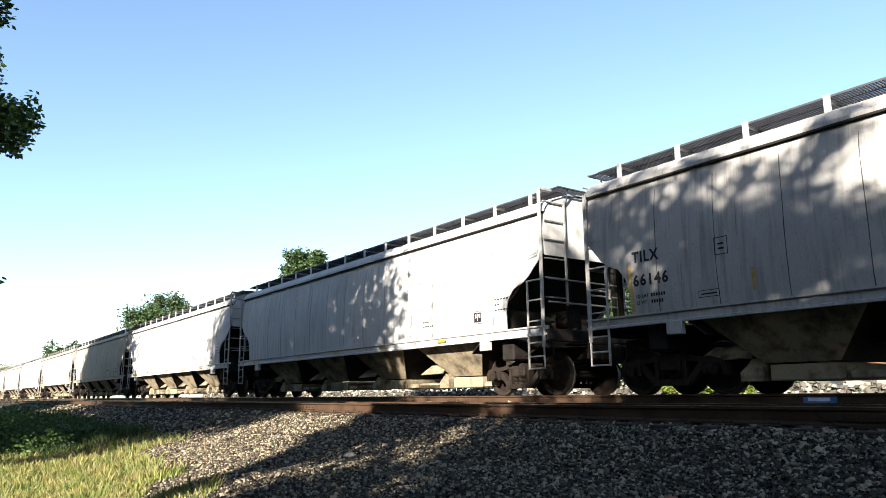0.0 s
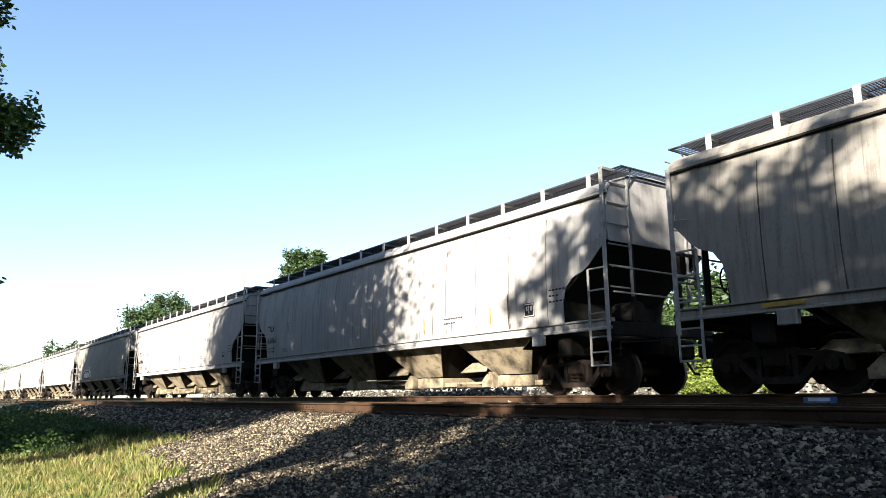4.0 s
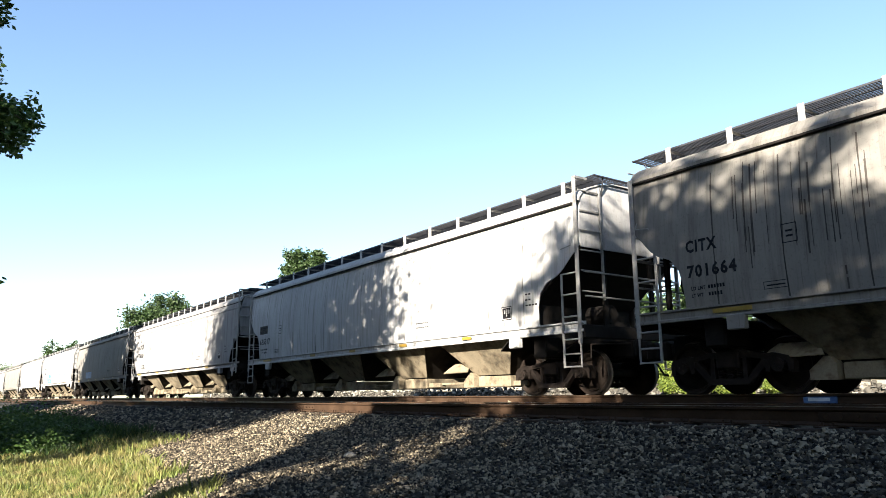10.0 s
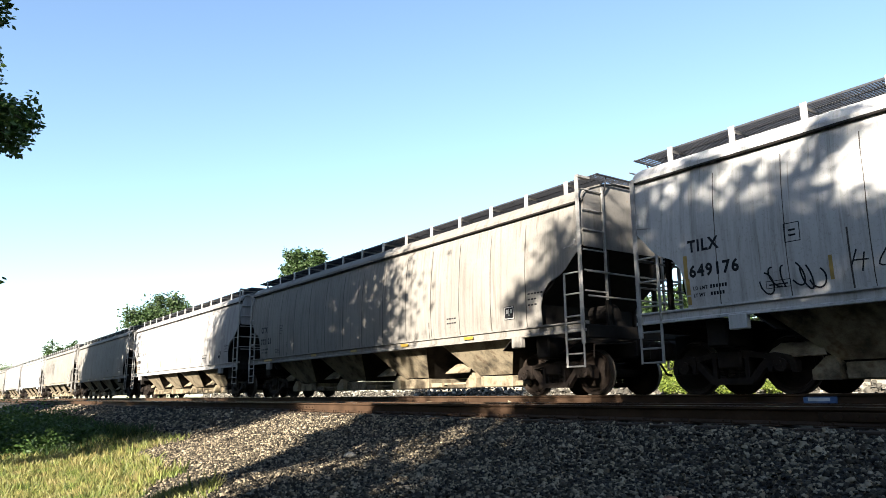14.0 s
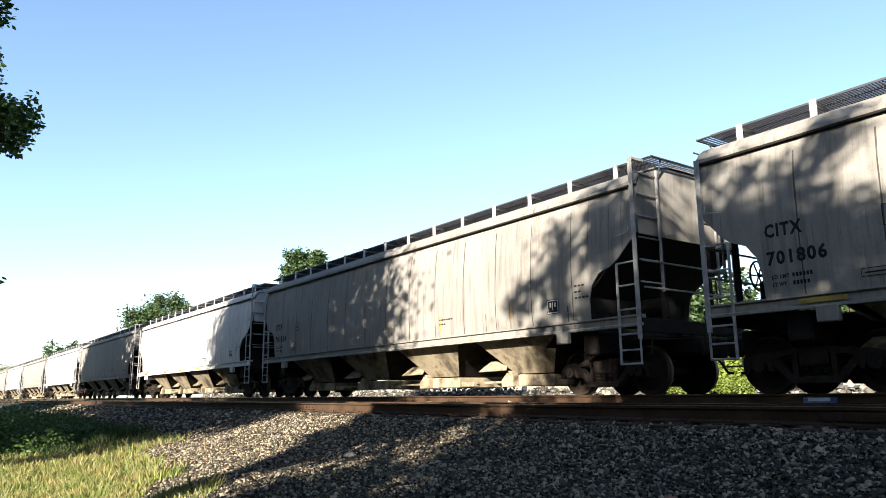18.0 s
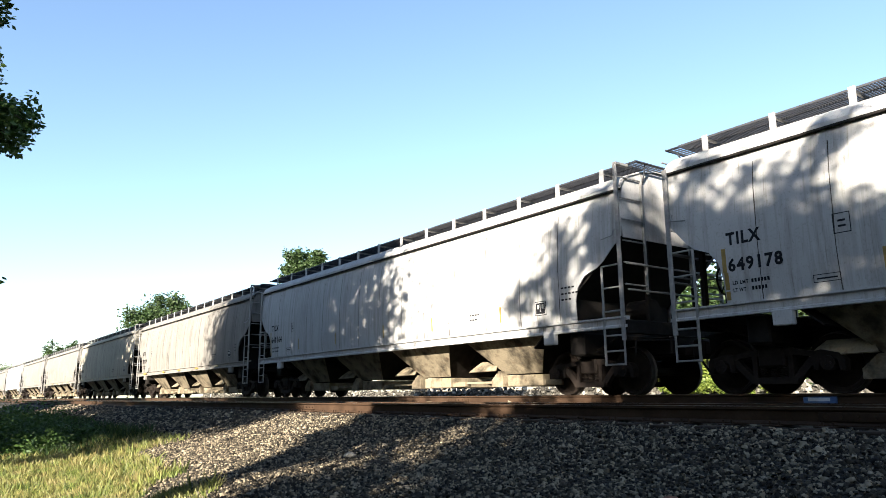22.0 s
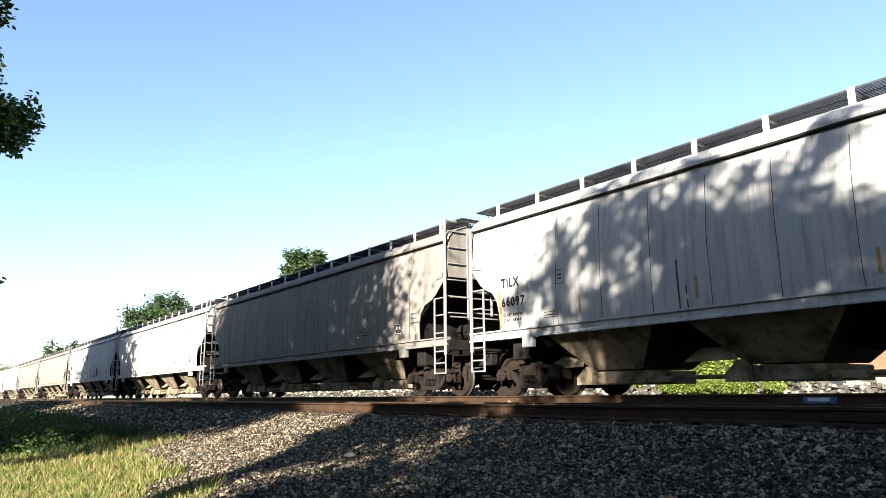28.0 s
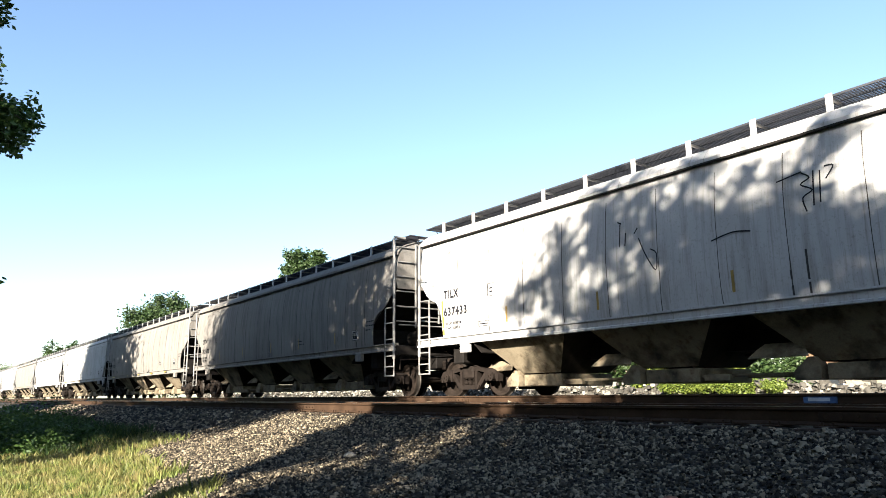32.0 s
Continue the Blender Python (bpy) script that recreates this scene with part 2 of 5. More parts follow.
xs = [-3000, -1200, -500, -250, -160] + list(np.arange(-120, -40, 4)) + list(np.arange(-40, 12, 0.8)) + [14, 20, 30, 50, 100, 250, 600, 1500, 3000]
ys = [-3000, -800, -200, -60, -30, -16] + list(np.arange(-10, 5, 0.6)) + [6, 9, 13, 16.8, 18, 19, 21, 24, 28, 35, 45, 60, 100, 250, 600, 1500, 3000]
ground = part("ground", loft([[(x, y, land_height(x, y)) for y in ys] for x in xs]), SOIL, None)
tagged(smooth(ground), "dry patchy lawn and bare soil beside the tracks", "ground", kind="structure")
bys = list(np.arange(1.2, 7.01, 0.3)) + [8, 9.3, 10.6, 11, 13.6, 14.4, 15.5, 16.6, 18]
bxs = list(np.arange(-600, -40, 20)) + list(np.arange(-40, 12, 0.4)) + list(np.arange(12, 420, 20))


def spread_y(x, y):
    """Nearer to the eye the gravel has spilt further down the bank."""
    return y + 1.0 * np.clip((x + 12.5) / 4, 0, 1) * np.clip((5.0 - y) / 2, 0, 1)


def toe(x, y):
    """The gravel edge wanders where it runs out into the grass."""
    w = max(0.0, (4.2 - y) / 1.8)
    return bed_height(spread_y(x, y)) + (0.10 * noise.noise((x * 0.45, y * 0.5, 3)) - 0.05) * w + 0.035 * noise.noise((x * 1.3, y * 1.3, 7)) * (1 if y < 6.6 else 0)


bed = part("ballast_bed", loft([[(x, y, toe(x, y)) for y in bys] for x in bxs]), GRAVEL, None)
tagged(smooth(bed), "grey crushed stone ballast under both tracks", "ballast", kind="structure")


def scatter_stones(name, x0, x1, y0, y1, count, size, height, seed, keep=None):
    """Loose angular stones, joined."""
    rng = np.random.default_rng(seed)
    base = np.array([(-1, -1, -.6), (1, -1, -.6), (1, 1, -.6), (-1, 1, -.6), (-.7, -.6, .7), (.8, -.5, .55), (.6, .75, .75), (-.6, .6, .5)])
    quads = np.array([(0, 1, 5, 4), (1, 2, 6, 5), (2, 3, 7, 6), (3, 0, 4, 7), (4, 5, 6, 7)])
    x, y = rng.uniform(x0, x1, count), rng.uniform(y0, y1, count)
    if keep is not None:
        k = keep(x, y, rng)
        x, y = x[k], y[k]
    n = len(x)
    z = np.array([height(a, b) for a, b in zip(x, y)]) + rng.uniform(-0.012, 0.022, n)
    s = size * rng.lognormal(0, 0.3, n)
    v = base[None] * s[:, None, None] * rng.uniform(0.55, 1.2, (n, 1, 3)) + rng.normal(0, 0.16, (n, 8, 3)) * s[:, None, None]
    a, t = rng.uniform(0, 6.28, n), rng.normal(0, 0.5, n)
    ca, sa, ct, st = np.cos(a), np.sin(a), np.cos(t), np.sin(t)
    vy, vz = v[..., 1] * ct[:, None] - v[..., 2] * st[:, None], v[..., 1] * st[:, None] + v[..., 2] * ct[:, None]
    vx = v[..., 0]
    out = np.stack([vx * ca[:, None] - vy * sa[:, None] + x[:, None], vx * sa[:, None] + vy * ca[:, None] + y[:, None], vz + z[:, None]], -1)
    return quick_mesh(name, out.reshape(-1, 3), (quads[None] + 8 * np.arange(n)[:, None, None]).reshape(-1, 4))


def quick_mesh(name, verts, quads):
    me = bpy.data.meshes.new(name)
    me.vertices.add(len(verts))
    me.vertices.foreach_set("co", np.asarray(verts, dtype=np.float32).ravel())
    me.loops.add(quads.size)
    me.loops.foreach_set("vertex_index", quads.astype(np.int32).ravel())
    me.polygons.add(len(quads))
    me.polygons.foreach_set("loop_start", np.arange(0, quads.size, quads.shape[1], dtype=np.int32))
    me.update(calc_edges=True)
    return me


def leaves(rng, centres, spread, per, size, flat=0.5):
    """Quads for leaves, a cloud of them about each centre."""
    n = len(centres) * per
    c = np.repeat(centres, per, 0) + rng.normal(0, 1, (n, 3)) * np.repeat(spread, per, 0)
    d = rng.normal(0, 1, (n, 3)); d[:, 2] *= flat; d /= np.linalg.norm(d, axis=1)[:, None]
    e = np.cross(d, rng.normal(0, 1, (n, 3))); e /= np.linalg.norm(e, axis=1)[:, None]
    s = size * rng.uniform(0.6, 1.4, n)[:, None]
    v = np.stack([c - d * s, c + e * s * 0.55, c + d * s, c - e * s * 0.55], 1)
    return v.reshape(-1, 3), np.arange(4 * n).reshape(-1, 4)


bed_stones = part("ballast_stones", scatter_stones("ballast_stones", -16, -1.5, 1.9, 6.95, 118000, 0.0138, toe, 1, lambda x, y, r: r.uniform(0, 1, len(x)) < np.clip((spread_y(x, y) - 2.85) / 1.0, 0, 1)), BALLAST, None)
tagged(bed_stones, "loose grey crushed stones sloping down from the rail", "ballast stones", kind="stuff")
far_stones = part("ballast_stones", scatter_stones("ballast_stones", -45, -16, 3.0, 6.95, 26000, 0.028, toe, 2, lambda x, y, r: r.uniform(0, 1, len(x)) < np.clip((spread_y(x, y) - 2.85) / 1.0, 0, 1)), BALLAST, None)
tagged(far_stones, "loose grey crushed stones beside the rusty rail", "ballast stones", kind="stuff")
mid_stones = part("ballast_stones", scatter_stones("ballast_stones", -40, 3, 7.1, 14.6, 16000, 0.036, toe, 3), BALLAST, None)
tagged(mid_stones, "grey crushed stones between the ties", "ballast stones", kind="stuff")


def rail_outline(top):
    half = ((0.037, 0), (0.037, -0.028), (0.012, -0.045), (0.009, -0.14), (0.07, -0.165), (0.07, -0.178))
    return [(y, top + z) for y, z in half] + [(-y, top + z) for y, z in half[::-1]]


def track(centre, top, label):
    thing = tagged(new("railway_track"), label, "railway track", kind="structure")
    thing.location = (0, centre, 0)
    tie_me = bpy.data.meshes.new("tie")
    bm = box(bmesh.new(), -0.11, 0.11, -1.3, 1.3, -0.13, 0, 0.012)
    bm.to_mesh(tie_me); bm.free()
    tie_me.materials.append(TIE_WOOD)
    plate_me = bpy.data.meshes.new("tie_plate")
    bm = box(bmesh.new(), -0.09, 0.09, -0.17, 0.17, 0, 0.014, 0.004)
    for sx in (-0.05, 0.05):
        for sy in (-0.085, 0.085):
            rod(bm, (sx, sy, 0.01), (sx, sy, 0.05), 0.013, 5)
    bm.to_mesh(plate_me); bm.free()
    plate_me.materials.append(RAIL_RUST)
    rng = random.Random(int(centre * 10))
    for i in range(150):
        tie = part("tie", tie_me, None, thing)
        tie.location = (6 - i * 0.53, rng.uniform(-0.05, 0.05), top - 0.192 + rng.uniform(-0.006, 0.004))
        tie.rotation_euler = (0, 0, rng.uniform(-0.02, 0.02))
        for s in (-1, 1) if i < 60 and centre < 10 else ():
            plate = part("tie_plate", plate_me, None, thing)
            plate.location = (6 - i * 0.53, s * 0.755, top - 0.192)
    for s in (-1, 1):
        bm = prism(bmesh.new(), rail_outline(top), "x", -900, 420)
        rail = part("rail", bm, RAIL_RUST, thing, "rusty steel rail with a worn bright head")
        rail.location = (0, s * 0.755, 0)
        bm = box(bmesh.new(), -900, 420, s * 0.755 - 0.030, s * 0.755 + 0.030, top + 0.0005, top + 0.003)
        part("running_surface", bm, TREAD_STEEL, thing, "polished strip along the rail head")
        for j in range(6):
            xj = -3.2 - j * 11.9 - (0.4 if s > 0 else 0)
            bar = part("joint_bar", box(bmesh.new(), xj - 0.45, xj + 0.45, s * 0.755 - 0.035, s * 0.755 + 0.035, top - 0.14, top - 0.05, 0.008), RAIL_RUST, thing)
            for k in range(6):
                part("bolt", rod(bmesh.new(), (xj - 0.375 + k * 0.15, s * 0.755 - 0.055, top - 0.095), (xj - 0.375 + k * 0.15, s * 0.755 + 0.055, top - 0.095), 0.016, 6), RAIL_RUST, bar)
    return thing


track(TRACK_FAR, RAIL_FAR, "railway track with rusty rails on dark wooden ties")
track(TRACK_NEAR, RAIL_NEAR, "empty rusty railway track on dark wooden ties")

# a blue and white paint dab on the far track's rail
dab = tagged(new("paint_dab"), "blue and white paint dab on the rusty rail", "paint mark")
dab.location = (-5.75, TRACK_FAR - 0.755, -0.1)
part("blue_dab", box(bmesh.new(), -0.28, 0.24, -0.045, -0.012, -0.045, 0.055, 0.01), BLUE_PAINT, dab)
part("white_dab", box(bmesh.new(), -0.20, 0.14, -0.050, -0.046, -0.012, 0.042), PALE_SPRAY, dab)


# ---- covered hopper cars (x along the train, front at -x, z from the rail top) ----
HALF = 8.87          # half length of the body
TRUCK_X = 7.45
SIDE = ((1.36, 1.555), (1.6, 1.585), (2.1, 1.60), (2.7, 1.595), (3.2, 1.565), (3.6, 1.52), (3.96, 1.455))


def side_y(z, flat=False):
    if flat:
        return float(np.interp(z, (1.36, 3.6, 3.96), (1.575, 1.575, 1.52)))
    return float(np.interp(z, [s[0] for s in SIDE], [s[1] for s in SIDE]))


# end cut-outs of a side, from the body's end inwards (inset, height)
CUT = ((0.0, 2.97), (0.22, 2.76), (0.42, 2.55), (0.60, 2.43), (0.88, 2.33), (1.06, 2.12), (1.13, 1.85), (1.15, 1.36))
CUT_FLAT = ((0.0, 2.50), (0.2, 2.40), (0.38, 2.29), (0.58, 2.09), (0.77, 1.90), (0.87, 1.66), (0.91, 1.50), (0.92, 1.36))
ROOF = ((1.53, 3.93), (1.53, 4.0), (1.42, 4.14), (1.24, 4.25), (0.9, 4.37), (0.5, 4.44), (0.0, 4.46))


def side_sheet(sign, flat):
    """A side with its ends cut away over the trucks."""
    inner = list(np.linspace(-7.4, 7.4, 21))
    cut = CUT_FLAT if flat else CUT
    st = [(0.9 * d - HALF, z) for d, z in cut] + [(x, 1.36) for x in inner] + [(HALF - 1.07 * d, z) for d, z in cut[::-1]]
    rows = []
    for x, low in st:
        zs = [low + (3.96 - low) * k / 9 for k in range(10)]
        rows.append([(x, sign * side_y(z, flat), z) for z in zs])
    return thick(loft(rows), 0.02 if sign < 0 else -0.02)


def roof_sheet():
    prof = [(-y, z) for y, z in ROOF] + [(y, z) for y, z in ROOF[-2::-1]]
    return thick(loft([[(x, y, z) for y, z in prof] for x in np.linspace(-HALF - 0.03, HALF + 0.03, 12)]), 0.03)


def end_sheet(s, flat):
    bm = bmesh.new()
    low = 2.53 if flat else 2.97
    half = [(1.50, low), (1.56, 3.4), (1.46, 3.95), (1.36, 4.14), (1.2, 4.22), (0.9, 4.33), (0.5, 4.40)]
    outline = [(-y, z) for y, z in half[::-1]] + half
    prism(bm, outline, "x", s * HALF - 0.03, s * HALF + 0.005)
    return bm


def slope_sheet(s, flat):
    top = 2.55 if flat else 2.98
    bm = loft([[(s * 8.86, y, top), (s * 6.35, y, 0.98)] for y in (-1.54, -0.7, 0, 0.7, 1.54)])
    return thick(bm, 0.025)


def hopper_plate(cx, s):
    """The side plate of a hopper bay, a trapezoid that leans in towards the gate."""
    rows = []
    for f in (0, 0.06, 0.5, 0.95, 1):
        x, y, z = 1.48 + (0.62 - 1.48) * f, 1.50 + (0.80 - 1.50) * f, 1.38 + (0.50 - 1.38) * f
        rows.append([(cx - x, s * y, z), (cx - x * 0.4, s * y, z), (cx + x * 0.4, s * y, z), (cx + x, s * y, z)])
    return thick(loft(rows), 0.02)


def hopper_slope(cx, e):
    """A sloping floor sheet of a bay, set in a little from the edges of its side plates."""
    rows = []
    for f in (0, 0.5, 1):
        x, y, z = 1.44 + (0.59 - 1.44) * f, 1.46 + (0.77 - 1.46) * f, 1.38 + (0.50 - 1.38) * f
        rows.append([(cx + e * x, -y, z), (cx + e * x, 0, z), (cx + e * x, y, z)])
    return thick(loft(rows), 0.015)


def gate_pan(cx):
    """A tapered plate beside a gate, tilted up towards the middle of the car."""
    return thick(loft([[(cx - 1.68, -1.08, 0.575), (cx - 0.66, -1.08, 0.59)], [(cx - 1.60, -0.95, 0.70), (cx - 0.76, -0.95, 0.70)], [(cx - 1.50, -0.82, 0.815), (cx - 0.90, -0.82, 0.81)]]), 0.02)


def wheel_rows(side):
    prof = [(0.09, 0.02), (0.12, 0.06), (0.16, 0.03), (0.36, -0.015), (0.40, 0.045), (0.452, 0.05), (0.458, -0.03), (0.464, -0.045), (0.49, -0.06), (0.485, -0.085), (0.42, -0.085), (0.36, -0.05), (0.16, -0.06), (0.10, -0.09)]
    rows = []
    for r, w in prof:
        rows.append([(r * math.cos(a), side * (0.755 + w), r * math.sin(a)) for a in np.linspace(0, 2 * math.pi, 28, endpoint=False)])
    return rows


def wheelset_mesh():
    bm = bmesh.new()
    for s in (-1, 1):
        w = loft(wheel_rows(s), True)
        me = bpy.data.meshes.new("tmp")
        w.to_mesh(me); w.free()
        bm.from_mesh(me)
        bpy.data.meshes.remove(me)
        rod(bm, (0, s * 0.75, 0), (0, s * 1.06, 0), 0.075, 12)
        for k in range(3):
            a = k * 2.094
            rod(bm, (0.05 * math.cos(a), s * 1.05, 0.05 * math.sin(a)), (0.05 * math.cos(a), s * 1.15, 0.05 * math.sin(a)), 0.018, 6)
    rod(bm, (0, -0.75, 0), (0, 0.75, 0), 0.08, 12)
    bmesh.ops.recalc_face_normals(bm, faces=bm.faces)
    for f in bm.faces:
        if min(math.hypot(v.co.x, v.co.z) for v in f.verts) > 0.448:
            f.material_index = 1
    me = bpy.data.meshes.new("wheelset")
    bm.to_mesh(me); bm.free()
    me.materials.append(WHEEL_STEEL)
    me.materials.append(WHEEL_TREAD)
    for p in me.polygons:
        p.use_smooth = True
    me.set_sharp_from_angle(angle=radians(35))
    return me


WHEELSET = wheelset_mesh()


def spring_mesh():
    rows = []
    for k in range(15):
        r = 0.078 if k % 2 else 0.055
        rows.append([(r * math.cos(a), r * math.sin(a), 0.2 * k / 14) for a in np.linspace(0, 2 * math.pi, 10, endpoint=False)])
    bm = loft(rows, True)
    me = bpy.data.meshes.new("spring")
    bm.to_mesh(me); bm.free()
    me.materials.append(TRUCK_STEEL)
    return me


SPRING = spring_mesh()


def side_frame(s):
    bm = bmesh.new()
    y0, y1 = (s * 0.94, s * 1.08) if s > 0 else (s * 1.08, s * 0.94)
    prism(bm, [(-0.80, 0.62), (-0.35, 0.70), (0.35, 0.70), (0.80, 0.62), (0.80, 0.53), (0.4, 0.60), (-0.4, 0.60), (-0.80, 0.53)], "y", y0, y1)
    for k in (-1, 1):
        arch = [(k * 0.66, 0.64), (k * 0.80, 0.66), (k * 1.06, 0.60), (k * 1.14, 0.50), (k * 1.13, 0.34), (k * 1.06, 0.34), (k * 1.02, 0.52), (k * 0.77, 0.53), (k * 0.73, 0.36), (k * 0.66, 0.36)]
        prism(bm, arch, "y", y0 - 0.01, y1 + 0.01)
        prism(bm, [(k * 0.74, 0.54), (k * 0.60, 0.56), (k * 0.30, 0.24), (k * 0.42, 0.20)], "y", y0 + 0.01, y1 - 0.01)
        prism(bm, [(k * 0.34, 0.60), (k * 0.26, 0.60), (k * 0.26, 0.26), (k * 0.34, 0.26)], "y", y0, y1)
    prism(bm, [(-0.44, 0.26), (0.44, 0.26), (0.38, 0.16), (-0.38, 0.16)], "y", y0 - 0.02, y1 + 0.02)
    return bm


def truck(parent, x, turn, label=""):
    """Two-axle truck with cast frames; its wheelsets turn."""
    t = part("truck", box(bmesh.new(), -0.22, 0.22, -1.12, 1.12, 0.42, 0.72, 0.03), TRUCK_STEEL, parent)
    t.location = (x, 0, 0)
    if turn:
        t.rotation_euler = (0, 0, math.pi)
    for s in (-1, 1):
        part("side_frame", side_frame(s), TRUCK_STEEL, t)
        for k in (-0.17, 0, 0.17):
            sp = part("spring", SPRING, None, t)
            sp.location = (k, s * 1.01, 0.25)
        for k in (-0.89, 0.89):
            bm = rod(bmesh.new(), (k, s * 1.0, 0.457), (k, s * 1.13, 0.457), 0.11, 12)
            box(bm, k - 0.12, k + 0.12, s * 1.01 - 0.08, s * 1.01 + 0.08, 0.50, 0.575, 0.01)
            part("bearing", bm, TRUCK_STEEL, t)
    for k in (-0.89, 0.89):
        w = part("wheelset", WHEELSET, None, t)
        w.location = (k, 0, 0.457)
    bm = bmesh.new()
    for k in (-1, 1):
        rod(bm, (k * 0.38, -0.9, 0.38), (k * 0.38, 0.9, 0.38), 0.05)
        for s in (-1, 1):
            box(bm, k * 0.41 - 0.04, k * 0.41 + 0.04, s * 0.755 - 0.06, s * 0.755 + 0.06, 0.28, 0.5, 0.01)
    part("brake_beam", bm, DARK_STEEL, t)
    return t


def running_board(y):
    """Open grating: long bars and close cross bars on a light frame."""
    bm = bmesh.new()
    s = 1 if y > 0 else -1
    y0, y1 = sorted((s * 0.62, s * 1.22))
    for yy in (y0, (y0 + y1) / 2, y1):
        box(bm, -HALF + 0.1, HALF - 0.1, yy - 0.006, yy + 0.006, 4.475, 4.508)
    for x in np.linspace(-HALF + 0.15, HALF - 0.15, 12) if s > 0 else ():
        box(bm, x - 0.03, x + 0.03, y1 - 0.012, y1 + 0.012, 4.2, 4.5)
    for x in np.arange(-HALF + 0.1, HALF - 0.1, 0.047):
        box(bm, x - 0.008, x + 0.008, y0, y1, 4.48, 4.508)
    return bm


def bracket_mesh(s):
    bm = bmesh.new()
    box(bm, -0.055, 0.055, s * 1.245 - 0.012, s * 1.245 + 0.012, 4.2, 4.525, 0.004)
    box(bm, -0.02, 0.02, *sorted((s * 0.55, s * 1.24)), 4.435, 4.475)
    me = bpy.data.meshes.new("bracket")
    bm.to_mesh(me); bm.free()
    me.materials.append(WHITE_STEEL)
    return me


BRACKETS = {s: bracket_mesh(s) for s in (-1, 1)}


def on_side(u, v, out, flat=False):
    return (u, -side_y(v, flat) - out, v)


LETTERS = {}


def lettering(text, x, z, height, width, flat=False):
    """Flat letters of a given height and width that follow the curve of the near side."""
    key = (text, x, z, height, flat)
    if key in LETTERS:
        return LETTERS[key]
    cu = bpy.data.curves.new("lettering", "FONT")
    cu.body, cu.size, cu.resolution_u, cu.space_character = text, height * 1.38, 2, 1.18
    cu.offset = 0.05 * height
    tmp = new("tmp", cu)
    bpy.context.view_layer.update()
    me = bpy.data.meshes.new_from_object(tmp.evaluated_get(bpy.context.evaluated_depsgraph_get()))
    bpy.data.objects.remove(tmp)
    lo, hi = min(v.co.x for v in me.vertices), max(v.co.x for v in me.vertices)
    for v in me.vertices:
        v.co = on_side(x + (v.co.x - lo) * width / (hi - lo), z + v.co.y, 0.006, flat)
    me.materials.clear()
    me.materials.append(INK)
    LETTERS[key] = me
    return me


def bars(rows, flat=False, out=0.006):
    """Plain bars (x, z, length, height) on the near side, for small print."""
    bm = bmesh.new()
    for x, z, w, h in rows:
        n = max(1, int(h / 0.25))
        col = [[bm.verts.new(on_side(x + i * w, z + k * h / n, out, flat)) for i in (0, 1)] for k in range(n + 1)]
        for a, b in zip(col, col[1:]):
            bm.faces.new((a[0], a[1], b[1], b[0]))
    return bm


def frame_mark(x, z, w, h, t=0.02):
    return [(x, z, w, t), (x, z + h - t, w, t), (x, z + t, t, h - 2 * t), (x + w - t, z + t, t, h - 2 * t)]


def seam_strip(x, s, flat, w):
    bm = bmesh.new()
    zs = np.linspace(1.42, 3.72, 11)
    col = [[bm.verts.new((x + dx * (0.5 + 0.8 * abs(noise.noise((x * 3, z * 2.5, 2)))) + 0.02 * noise.noise((x, z * 1.2, 9)), s * (side_y(z, flat) + 0.004), z)) for dx in (-w, w)] for z in zs]
    for a, b in zip(col, col[1:]):
        bm.faces.new((a[0], a[1], b[1], b[0]))
    return bm


